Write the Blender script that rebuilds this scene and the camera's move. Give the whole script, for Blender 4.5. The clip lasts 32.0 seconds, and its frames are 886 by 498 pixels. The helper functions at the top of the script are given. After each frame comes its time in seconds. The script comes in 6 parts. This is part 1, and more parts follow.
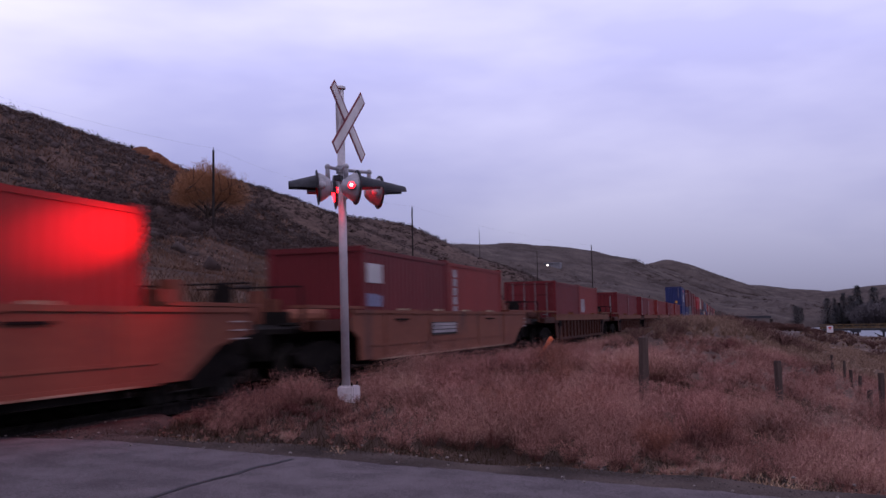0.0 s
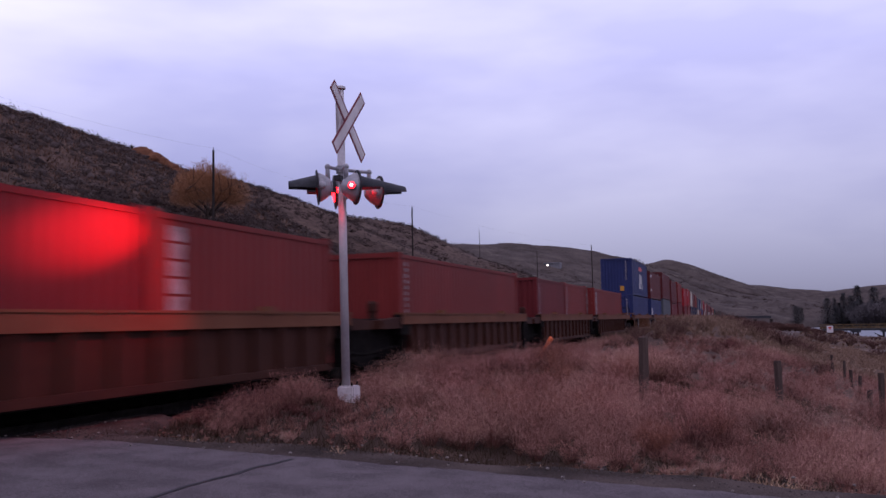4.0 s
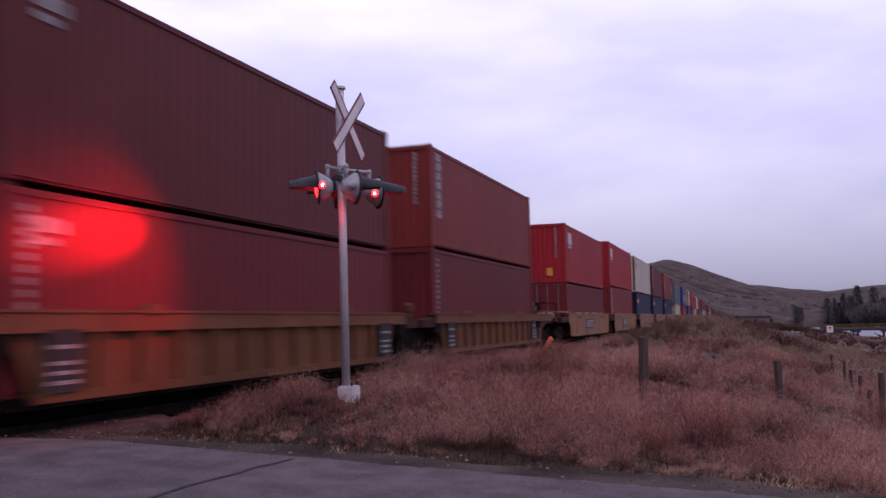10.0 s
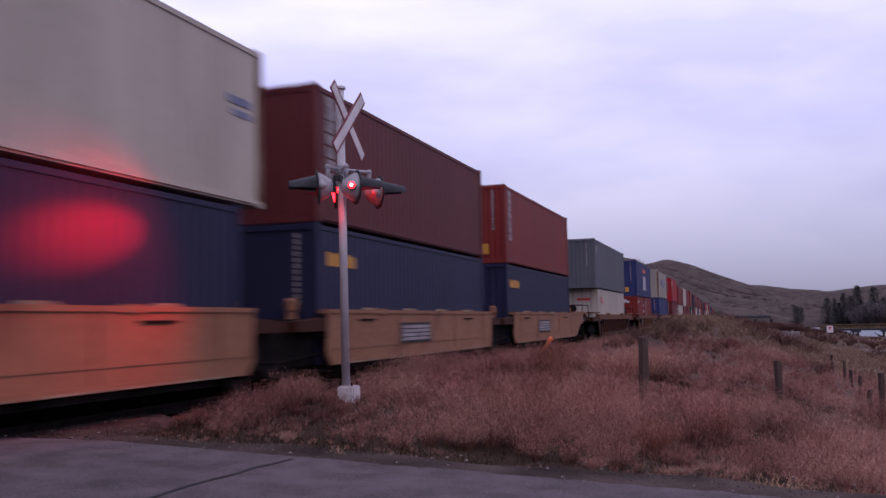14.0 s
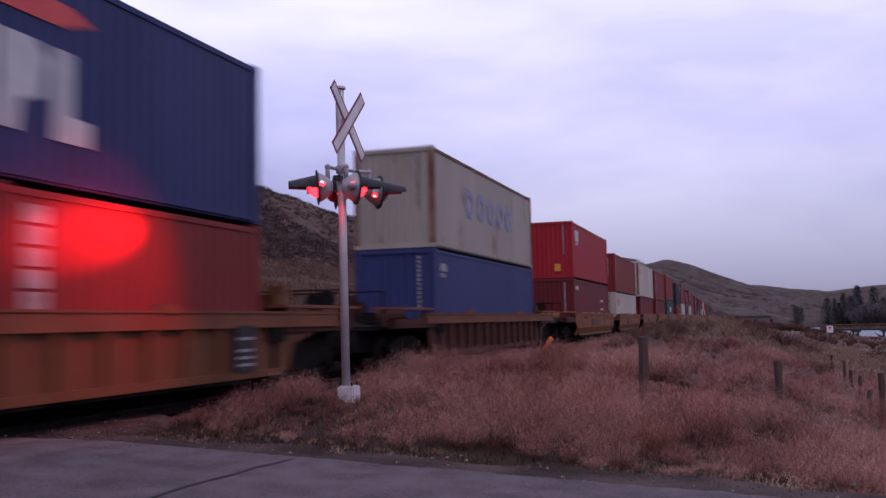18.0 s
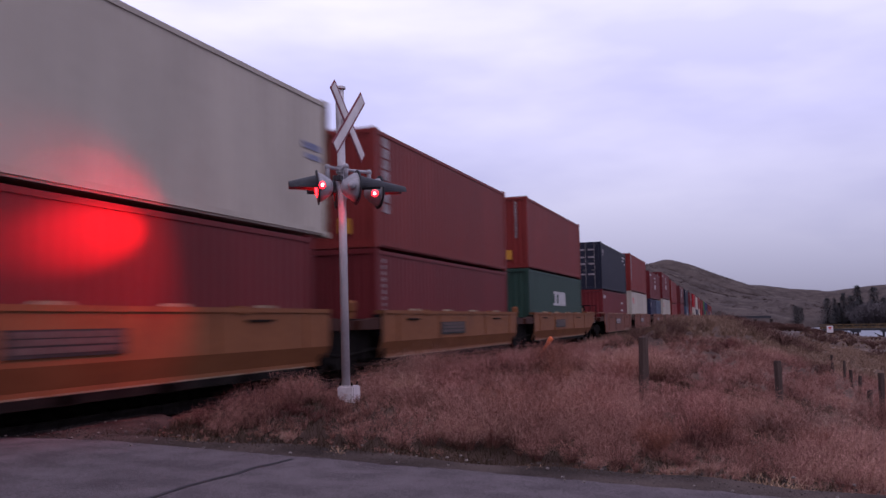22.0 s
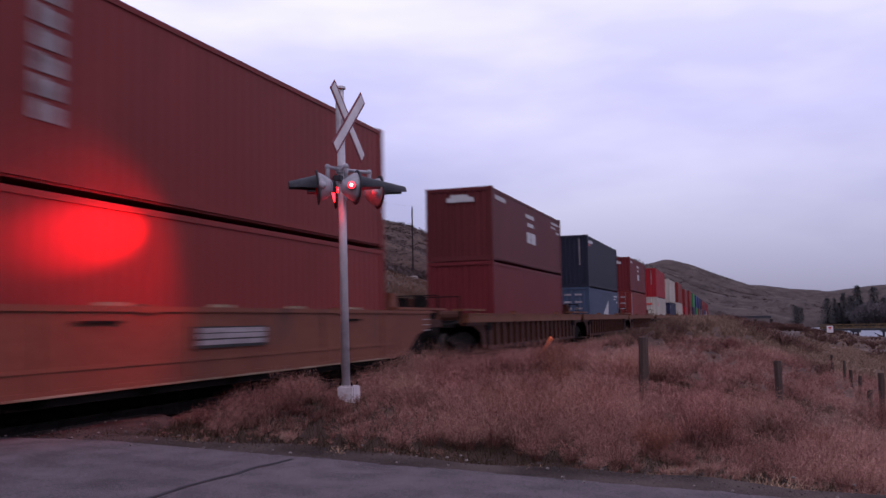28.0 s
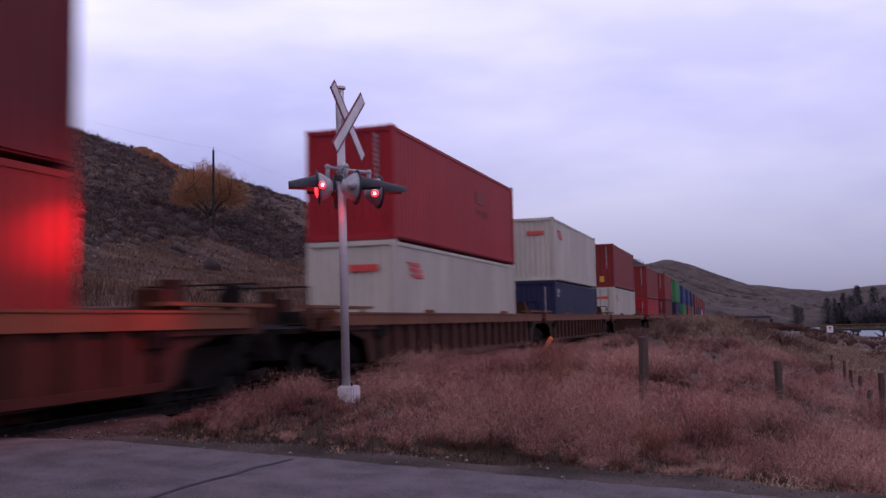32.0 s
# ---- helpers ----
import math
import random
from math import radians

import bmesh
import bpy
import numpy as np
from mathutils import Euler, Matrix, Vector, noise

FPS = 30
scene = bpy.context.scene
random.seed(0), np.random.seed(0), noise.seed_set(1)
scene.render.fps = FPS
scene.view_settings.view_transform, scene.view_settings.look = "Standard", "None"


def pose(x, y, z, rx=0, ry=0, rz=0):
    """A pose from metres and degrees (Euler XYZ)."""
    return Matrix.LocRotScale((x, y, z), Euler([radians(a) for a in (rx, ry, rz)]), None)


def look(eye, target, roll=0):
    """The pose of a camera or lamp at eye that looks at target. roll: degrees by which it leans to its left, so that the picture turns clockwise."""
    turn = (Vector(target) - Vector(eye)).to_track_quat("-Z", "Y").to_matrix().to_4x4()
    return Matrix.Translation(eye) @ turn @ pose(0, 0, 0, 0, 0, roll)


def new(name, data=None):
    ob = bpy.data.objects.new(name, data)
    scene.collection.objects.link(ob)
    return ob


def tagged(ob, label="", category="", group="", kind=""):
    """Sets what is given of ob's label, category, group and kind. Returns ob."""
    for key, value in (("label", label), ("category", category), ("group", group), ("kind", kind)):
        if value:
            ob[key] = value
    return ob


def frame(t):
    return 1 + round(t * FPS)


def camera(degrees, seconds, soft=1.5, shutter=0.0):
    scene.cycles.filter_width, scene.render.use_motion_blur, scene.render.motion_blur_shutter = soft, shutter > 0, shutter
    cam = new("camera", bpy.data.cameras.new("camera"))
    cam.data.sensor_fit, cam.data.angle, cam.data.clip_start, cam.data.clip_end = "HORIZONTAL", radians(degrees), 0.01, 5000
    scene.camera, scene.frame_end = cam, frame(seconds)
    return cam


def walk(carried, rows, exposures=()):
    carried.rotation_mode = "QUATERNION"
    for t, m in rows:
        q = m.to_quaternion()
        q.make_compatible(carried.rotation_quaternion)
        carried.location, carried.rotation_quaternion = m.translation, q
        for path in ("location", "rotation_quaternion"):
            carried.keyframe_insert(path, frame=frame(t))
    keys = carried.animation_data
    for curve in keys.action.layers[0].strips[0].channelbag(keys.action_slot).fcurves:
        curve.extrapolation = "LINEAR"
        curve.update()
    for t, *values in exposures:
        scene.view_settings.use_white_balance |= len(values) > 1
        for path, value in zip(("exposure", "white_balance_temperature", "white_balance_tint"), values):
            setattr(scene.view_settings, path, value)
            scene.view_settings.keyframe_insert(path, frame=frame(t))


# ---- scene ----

# ---------------------------------------------------------------- camera
# x runs along the track away from the crossing, y across it, z = 0 is the rail head
cam = camera(52.2, 32.0, soft=1.5, shutter=0.7)
EYE = Vector((0.0, 0.0, 1.2))
_look = Matrix(((0.31953, -0.06970, -0.94501), (-0.94737, -0.04427, -0.31706), (-0.01974, 0.99659, -0.08018)))
VIEW = Matrix.Translation(EYE) @ _look.to_4x4()
walk(cam, [(0.0, VIEW), (32.0, VIEW)], exposures=[(0.0, -0.18, 6500, 10), (6.0, -0.12, 6500, 9), (8.0, 0.08, 6800, 9), (10.0, 0.14, 6900, 9), (14.0, 0.08, 6750, 9), (17.0, 0.02, 6550, 9), (19.0, 0.06, 6750, 9), (24.0, 0.04, 6750, 8), (30.0, 0.02, 6700, 8), (32.0, -0.02, 6600, 9)])

# ---------------------------------------------------------------- world, sun and large lights
world = bpy.data.worlds.new("overcast_dusk")
scene.world = world
world.use_nodes = True
wn, wl = world.node_tree.nodes, world.node_tree.links
wn.clear()
w_out = wn.new("ShaderNodeOutputWorld")
w_bg = wn.new("ShaderNodeBackground")
w_sky = wn.new("ShaderNodeTexSky")
w_sky.sky_type = "NISHITA"
w_sky.sun_disc = False
w_sky.sun_elevation = radians(4)
w_sky.sun_rotation = radians(250)
w_tc = wn.new("ShaderNodeTexCoord")
w_map = wn.new("ShaderNodeMapping")
w_map.inputs["Scale"].default_value = (1.0, 1.0, 3.2)
w_noise = wn.new("ShaderNodeTexNoise")
w_noise.inputs["Scale"].default_value = 1.7
w_noise.inputs["Detail"].default_value = 5.0
w_noise.inputs["Roughness"].default_value = 0.5
w_ramp = wn.new("ShaderNodeValToRGB")
w_ramp.color_ramp.elements[0].position, w_ramp.color_ramp.elements[0].color = 0.34, (0.52, 0.51, 0.905, 1)
w_ramp.color_ramp.elements[1].position, w_ramp.color_ramp.elements[1].color = 0.66, (0.875, 0.835, 1.18, 1)
w_mix = wn.new("ShaderNodeMixRGB")
w_mix.inputs["Fac"].default_value = 0.012
w_bg.inputs["Strength"].default_value = 1.0
wl.new(w_tc.outputs["Generated"], w_map.inputs["Vector"])
wl.new(w_map.outputs["Vector"], w_noise.inputs["Vector"])
wl.new(w_noise.outputs["Fac"], w_ramp.inputs["Fac"])
wl.new(w_ramp.outputs["Color"], w_mix.inputs["Color1"])
wl.new(w_sky.outputs["Color"], w_mix.inputs["Color2"])
w_sep = wn.new("ShaderNodeSeparateXYZ")          # overcast: dimmer towards the horizon
w_rise = wn.new("ShaderNodeMapRange")
w_rise.inputs["From Min"].default_value, w_rise.inputs["From Max"].default_value = 0.0, 0.32
w_rise.inputs["To Min"].default_value, w_rise.inputs["To Max"].default_value = 0.31, 1.37
w_dim = wn.new("ShaderNodeVectorMath")
w_dim.operation = "SCALE"
wl.new(w_tc.outputs["Generated"], w_sep.inputs["Vector"])
wl.new(w_sep.outputs["Z"], w_rise.inputs["Value"])
w_cool = wn.new("ShaderNodeMixRGB")              # bluer low down
w_cool.inputs["Color1"].default_value, w_cool.inputs["Color2"].default_value = (0.93, 0.97, 1.06, 1), (1, 1, 1, 1)
w_tint = wn.new("ShaderNodeMixRGB")
w_tint.blend_type = "MULTIPLY"
w_tint.inputs["Fac"].default_value = 1.0
w_low = wn.new("ShaderNodeMapRange")
w_low.inputs["From Min"].default_value, w_low.inputs["From Max"].default_value = 0.05, 0.25
wl.new(w_sep.outputs["Z"], w_low.inputs["Value"])
wl.new(w_low.outputs["Result"], w_cool.inputs["Fac"])
wl.new(w_mix.outputs["Color"], w_tint.inputs["Color1"])
wl.new(w_cool.outputs["Color"], w_tint.inputs["Color2"])
wl.new(w_tint.outputs["Color"], w_dim.inputs[0])
wl.new(w_rise.outputs["Result"], w_dim.inputs["Scale"])
wl.new(w_dim.outputs["Vector"], w_bg.inputs["Color"])
wl.new(w_bg.outputs["Background"], w_out.inputs["Surface"])

sun = new("sun", bpy.data.lights.new("sun", "SUN"))
sun.data.energy, sun.data.angle, sun.data.color = 0.5, radians(40), (1.0, 0.9, 0.92)
sun.matrix_world = look((-30, -20, 60), (0, 0, 0))

# ---------------------------------------------------------------- materials
def nodes_of(name):
    m = bpy.data.materials.new(name)
    m.use_nodes = True
    nt = m.node_tree
    return m, nt.nodes, nt.links, nt.nodes["Principled BSDF"]


def surface(name, a, b, scale=3.0, fine=40.0, rough=0.7, bump=0.3, metal=0.0, stretch=(1, 1, 1), rust=None, rust_at=0.62, island=0.0, each=0.0, fine_mix=0.5):
    """Two colours mixed by a large and a fine noise, with bump; rust: a third colour in patches."""
    m, n, l, p = nodes_of(name)
    tc = n.new("ShaderNodeTexCoord")
    mp = n.new("ShaderNodeMapping")
    mp.inputs["Scale"].default_value = stretch
    l.new(tc.outputs["Object"], mp.inputs["Vector"])
    n1, n2 = n.new("ShaderNodeTexNoise"), n.new("ShaderNodeTexNoise")
    n1.inputs["Scale"].default_value, n1.inputs["Detail"].default_value = scale, 5
    n2.inputs["Scale"].default_value, n2.inputs["Detail"].default_value = fine, 4
    l.new(mp.outputs["Vector"], n1.inputs["Vector"])
    l.new(mp.outputs["Vector"], n2.inputs["Vector"])
    add = n.new("ShaderNodeMath")
    add.operation = "MULTIPLY_ADD"
    l.new(n2.outputs["Fac"], add.inputs[0])
    add.inputs[1].default_value = fine_mix
    l.new(n1.outputs["Fac"], add.inputs[2])
    last = add.outputs[0]
    lo, hi = 0.32 + 0.5 * fine_mix, 0.68 + 0.5 * fine_mix
    if island or each:
        src = n.new("ShaderNodeNewGeometry").outputs["Random Per Island"] if island else n.new("ShaderNodeObjectInfo").outputs["Random"]
        ad = n.new("ShaderNodeMath")
        ad.operation = "MULTIPLY_ADD"
        l.new(src, ad.inputs[0])
        ad.inputs[1].default_value = island or each
        l.new(last, ad.inputs[2])
        last = ad.outputs[0]
        lo, hi = lo, hi + (island or each)
    mr = n.new("ShaderNodeMapRange")
    mr.inputs["From Min"].default_value, mr.inputs["From Max"].default_value = lo, hi
    l.new(last, mr.inputs["Value"])
    mix = n.new("ShaderNodeMixRGB")
    mix.inputs["Color1"].default_value, mix.inputs["Color2"].default_value = (*a, 1), (*b, 1)
    l.new(mr.outputs["Result"], mix.inputs["Fac"])
    col = mix.outputs["Color"]
    if rust:
        n3 = n.new("ShaderNodeTexNoise")
        n3.inputs["Scale"].default_value, n3.inputs["Detail"].default_value, n3.inputs["Roughness"].default_value = scale * 0.9, 8, 0.7
        mp3 = n.new("ShaderNodeMapping")
        mp3.inputs["Location"].default_value = (7.3, 2.1, 4.4)
        mp3.inputs["Scale"].default_value = (2.2, 1.0, 0.7)
        l.new(tc.outputs["Object"], mp3.inputs["Vector"])
        l.new(mp3.outputs["Vector"], n3.inputs["Vector"])
        r3 = n.new("ShaderNodeMapRange")
        r3.inputs["From Min"].default_value, r3.inputs["From Max"].default_value = rust_at, rust_at + 0.08
        l.new(n3.outputs["Fac"], r3.inputs["Value"])
        mx = n.new("ShaderNodeMixRGB")
        l.new(r3.outputs["Result"], mx.inputs["Fac"])
        l.new(col, mx.inputs["Color1"])
        mx.inputs["Color2"].default_value = (*rust, 1)
        col = mx.outputs["Color"]
    l.new(col, p.inputs["Base Color"])
    p.inputs["Roughness"].default_value = rough
    p.inputs["Specular IOR Level"].default_value = 0.03 if rough >= 0.85 else (0.10 if rough >= 0.53 else 0.3)
    p.inputs["Metallic"].default_value = metal
    if bump:
        bp = n.new("ShaderNodeBump")
        bp.inputs["Strength"].default_value, bp.inputs["Distance"].default_value = bump, 0.02
        l.new(n2.outputs["Fac"], bp.inputs["Height"])
        l.new(bp.outputs["Normal"], p.inputs["Normal"])
    return m


def glow(name, color, strength):
    m, n, l, p = nodes_of(name)
    p.inputs["Base Color"].default_value = (*color, 1)
    p.inputs["Emission Color"].default_value = (*color, 1)
    p.inputs["Emission Strength"].default_value = strength
    return m


def mul(c, k):
    return tuple(min(1.0, v * k) for v in c)


def paint(name, c, rust=(0.07, 0.03, 0.02), rust_at=0.66, rough=0.55):
    c = mul(c, 0.635)
    m = surface(name, mul(c, 0.78), mul(c, 1.12), 0.55, 9.0, rough, 0.12, rust=rust, rust_at=rust_at, stretch=(1.6, 1.6, 0.5), each=0.25)
    m.node_tree.nodes["Principled BSDF"].inputs["Specular IOR Level"].default_value = 0.12
    return m


PAINT = {
    "red": paint("paint_red", (0.38, 0.022, 0.030)),
    "brick": paint("paint_brick", (0.235, 0.032, 0.029)),
    "dark": paint("paint_dark_red", (0.165, 0.022, 0.026)),
    "brown": paint("paint_brown", (0.135, 0.025, 0.027)),
    "navy": paint("paint_navy", (0.025, 0.026, 0.066)),
    "blue": paint("paint_blue", (0.038, 0.048, 0.150)),
    "ink": paint("paint_ink", (0.022, 0.024, 0.042)),
    "slate": paint("paint_slate_blue", (0.068, 0.092, 0.148)),
    "grey": paint("paint_grey", (0.125, 0.130, 0.150)),
    "white": paint("paint_white", (0.56, 0.495, 0.42), rust_at=0.70),
    "cream": paint("paint_cream_rusty", (0.40, 0.35, 0.30), rust=(0.13, 0.055, 0.03), rust_at=0.57),
    "green": paint("paint_green", (0.034, 0.070, 0.055)),
    "bright_green": paint("paint_bright_green", (0.04, 0.22, 0.07)),
}
MARK = {
    "w": surface("marking_white", (0.3304, 0.3120, 0.3120), (0.4080, 0.3960, 0.3960), 2, 20, 0.5, 0.0),
    "d": surface("marking_worn_white", (0.16, 0.135, 0.14), (0.30, 0.27, 0.28), 4, 20, 0.6, 0.0),
    "r": surface("marking_red", (0.385, 0.028, 0.028), (0.455, 0.049, 0.042), 2, 20, 0.5, 0.0),
    "y": surface("marking_yellow", (0.413, 0.188, 0.022), (0.488, 0.225, 0.038), 2, 20, 0.5, 0.0),
    "b": surface("marking_blue", (0.10, 0.11, 0.19), (0.16, 0.165, 0.25), 2, 20, 0.5, 0.0),
    "m": surface("marking_faint", (0.05, 0.035, 0.032), (0.10, 0.075, 0.07), 6, 30, 0.6, 0.0),
    "k": surface("marking_black", (0.02, 0.02, 0.02), (0.035, 0.03, 0.03), 2, 20, 0.6, 0.0),
}
CAR = {
    "tan": surface("well_tan_paint", (0.178, 0.080, 0.046), (0.235, 0.114, 0.068), 0.6, 8, 0.6, 0.15, rust=(0.13, 0.056, 0.036), rust_at=0.57, each=0.1, fine_mix=0.9),
    "yellow": surface("well_yellow_paint", (0.138, 0.049, 0.021), (0.178, 0.069, 0.031), 0.6, 8, 0.6, 0.15, rust=(0.115, 0.046, 0.024), rust_at=0.57, each=0.1, fine_mix=0.9),
    "pink": surface("well_faded_red_paint", (0.115, 0.038, 0.026), (0.155, 0.056, 0.036), 0.6, 8, 0.65, 0.15, rust=(0.075, 0.036, 0.030), rust_at=0.56, each=0.1, fine_mix=0.9),
    "ochre": surface("well_ochre_paint", (0.082, 0.032, 0.016), (0.125, 0.052, 0.025), 0.8, 8, 0.65, 0.2, rust=(0.09, 0.035, 0.02), rust_at=0.56, each=0.1),
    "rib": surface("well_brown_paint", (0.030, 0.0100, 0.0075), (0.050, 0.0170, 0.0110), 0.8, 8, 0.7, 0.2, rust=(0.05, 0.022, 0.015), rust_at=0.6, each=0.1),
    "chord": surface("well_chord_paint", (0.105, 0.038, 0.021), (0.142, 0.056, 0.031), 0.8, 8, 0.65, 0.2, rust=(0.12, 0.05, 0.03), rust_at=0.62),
}
M_RUSTY = surface("rusty_cream_paint", (0.11, 0.05, 0.03), (0.20, 0.15, 0.115), 1.2, 9, 0.8, 0.2, rust=(0.085, 0.034, 0.02), rust_at=0.48)
M_RUNG = surface("worn_pale_steel", (0.20, 0.17, 0.165), (0.34, 0.30, 0.29), 4, 30, 0.6, 0.1)
M_LUG = surface("worn_lug_and_lit_lip_paint", (0.13, 0.085, 0.055), (0.27, 0.20, 0.145), 3, 20, 0.7, 0.1)
M_ROD = surface("galvanised_rod", (0.10, 0.085, 0.085), (0.17, 0.15, 0.15), 4, 30, 0.5, 0.1, metal=0.3)
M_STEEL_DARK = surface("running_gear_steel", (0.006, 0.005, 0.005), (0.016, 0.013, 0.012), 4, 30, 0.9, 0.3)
M_WHEEL = surface("wheel_steel", (0.012, 0.010, 0.009), (0.03, 0.025, 0.022), 4, 30, 0.8, 0.2, metal=0.2)
# rails, ties, ballast near black: the shade under the train put into their colour
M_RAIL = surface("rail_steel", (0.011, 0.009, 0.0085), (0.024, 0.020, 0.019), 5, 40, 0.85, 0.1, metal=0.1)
M_TIE = surface("creosoted_timber_shaded", (0.008, 0.0065, 0.006), (0.020, 0.017, 0.015), 3, 30, 0.85, 0.5, stretch=(4, 0.5, 4), each=0.3)
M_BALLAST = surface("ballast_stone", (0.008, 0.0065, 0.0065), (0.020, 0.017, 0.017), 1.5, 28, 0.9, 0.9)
M_ASPHALT = surface("asphalt", (0.060, 0.0485, 0.0530), (0.122, 0.101, 0.108), 2.2, 85, 0.9, 0.6, fine_mix=2.0, rust=(0.060, 0.050, 0.051), rust_at=0.62)
M_GROUND = surface("dry_soil", (0.040, 0.025, 0.021), (0.088, 0.056, 0.045), 0.05, 0.7, 0.95, 0.6, fine_mix=1.2, rust=(0.112, 0.076, 0.060), rust_at=0.57)
_nt = M_GROUND.node_tree                          # distance haze put into the soil colour: greyer and dimmer with x
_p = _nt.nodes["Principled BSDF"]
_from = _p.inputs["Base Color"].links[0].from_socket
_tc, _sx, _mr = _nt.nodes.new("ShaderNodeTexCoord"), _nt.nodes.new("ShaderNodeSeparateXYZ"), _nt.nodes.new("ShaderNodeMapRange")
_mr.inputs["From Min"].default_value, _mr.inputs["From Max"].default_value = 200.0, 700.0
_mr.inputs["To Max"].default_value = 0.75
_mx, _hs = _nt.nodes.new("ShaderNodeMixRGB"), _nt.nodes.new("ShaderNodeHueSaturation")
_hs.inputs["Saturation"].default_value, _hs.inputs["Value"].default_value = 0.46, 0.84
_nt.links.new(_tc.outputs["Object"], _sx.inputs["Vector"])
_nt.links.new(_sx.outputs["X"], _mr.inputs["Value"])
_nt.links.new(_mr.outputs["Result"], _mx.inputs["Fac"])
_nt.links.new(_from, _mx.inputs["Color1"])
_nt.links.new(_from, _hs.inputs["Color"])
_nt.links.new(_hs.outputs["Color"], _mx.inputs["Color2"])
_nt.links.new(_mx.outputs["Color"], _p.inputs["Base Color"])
M_GRAVEL = surface("road_gravel", (0.026, 0.019, 0.017), (0.078, 0.058, 0.052), 1.2, 60, 0.95, 0.9, fine_mix=0.8)
M_STONE = surface("loose_gravel", (0.028, 0.022, 0.021), (0.11, 0.090, 0.086), 6.0, 40, 0.95, 0.3, island=0.5)
M_TAR = surface("tar_seam", (0.028, 0.025, 0.028), (0.045, 0.04, 0.045), 3, 60, 0.8, 0.3)
# stems dark, tips pale: bright tops over shaded bottoms, put into the colours
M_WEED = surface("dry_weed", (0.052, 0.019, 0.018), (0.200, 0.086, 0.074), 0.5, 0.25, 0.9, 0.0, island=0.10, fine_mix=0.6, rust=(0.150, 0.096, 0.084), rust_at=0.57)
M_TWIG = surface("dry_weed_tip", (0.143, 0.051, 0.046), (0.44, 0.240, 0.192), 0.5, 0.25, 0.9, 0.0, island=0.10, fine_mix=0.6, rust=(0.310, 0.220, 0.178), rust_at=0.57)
M_PALE = surface("weed_seed_head", (0.24, 0.085, 0.074), (0.44, 0.225, 0.190), 1.1, 0.25, 0.9, 0.0, island=0.15, fine_mix=0.6)
M_RUSSET = surface("russet_twig", (0.150, 0.050, 0.036), (0.40, 0.180, 0.125), 1.2, 0.25, 0.9, 0.0, island=0.12, fine_mix=0.6)
M_HAY = surface("faded_dry_grass", (0.105, 0.066, 0.050), (0.34, 0.225, 0.172), 0.12, 0.5, 0.9, 0.0, island=0.4, fine_mix=0.6)
M_LITTER = surface("low_dry_herb_shaded", (0.018, 0.014, 0.009), (0.070, 0.044, 0.030), 1.6, 0.4, 0.9, 0.0, island=0.5, fine_mix=0.6)
M_BRUSH = surface("red_brown_brush", (0.044, 0.022, 0.019), (0.125, 0.066, 0.055), 0.2, 2.0, 0.95, 0.0, island=0.5, fine_mix=0.4)
M_THICKET = surface("grey_leafless_thicket", (0.050, 0.043, 0.047), (0.105, 0.091, 0.094), 0.05, 0.6, 0.95, 0.0, island=0.6, fine_mix=0.4)
M_DRYGRASS = surface("brown_dry_grass", (0.075, 0.043, 0.031), (0.230, 0.145, 0.100), 0.15, 1.0, 0.9, 0.0, island=0.5, fine_mix=0.4)
M_FOOTGRASS = surface("red_brown_grass", (0.046, 0.023, 0.016), (0.150, 0.084, 0.058), 0.15, 1.0, 0.9, 0.0, island=0.5, fine_mix=0.4)
M_LANE = surface("pale_lane_gravel", (0.085, 0.066, 0.060), (0.130, 0.106, 0.098), 0.3, 6, 0.95, 0.3)
M_STRAW = surface("pale_straw", (0.14, 0.078, 0.05), (0.38, 0.25, 0.17), 0.6, 3.0, 0.9, 0.0, island=0.7, fine_mix=0.3)
M_SAGE = surface("sagebrush_leaf", (0.027, 0.021, 0.021), (0.098, 0.071, 0.066), 0.1, 1.5, 0.95, 0.0, island=0.5, fine_mix=0.4)
M_SHRUB = surface("bare_shrub", (0.020, 0.015, 0.015), (0.066, 0.044, 0.040), 0.2, 2.0, 0.95, 0.0, island=0.5, fine_mix=0.4)
M_AUTUMN = surface("autumn_leaf", (0.19, 0.085, 0.050), (0.40, 0.20, 0.105), 0.5, 3.0, 0.9, 0.0, island=0.5, fine_mix=0.4)
M_BARK = surface("bark", (0.03, 0.022, 0.02), (0.08, 0.06, 0.05), 2, 20, 0.95, 0.6, stretch=(3, 3, 0.6))
M_NEEDLE = surface("conifer_needle", (0.034, 0.034, 0.039), (0.078, 0.077, 0.079), 0.1, 1.0, 0.95, 0.0, island=0.5)
M_POST = surface("weathered_post", (0.0385, 0.0266, 0.0238), (0.0840, 0.0595, 0.0525), 3, 30, 0.95, 0.6, stretch=(4, 4, 0.5), each=0.2)
M_ROCK = surface("pale_rock", (0.10, 0.080, 0.074), (0.25, 0.21, 0.20), 1.0, 10, 0.9, 0.6, island=0.3)
M_CRAG = surface("orange_crag", (0.085, 0.036, 0.024), (0.165, 0.072, 0.042), 0.15, 1.4, 0.95, 0.6)
M_MAST = surface("mast_aluminium_paint", (0.352, 0.320, 0.336), (0.464, 0.432, 0.448), 1.5, 25, 0.5, 0.1, metal=0.15, rust=(0.30, 0.22, 0.20), rust_at=0.66)
M_HOUSING = surface("signal_housing_grey", (0.200, 0.190, 0.208), (0.310, 0.295, 0.315), 7, 40, 0.5, 0.2, rust=(0.05, 0.04, 0.04), rust_at=0.62)
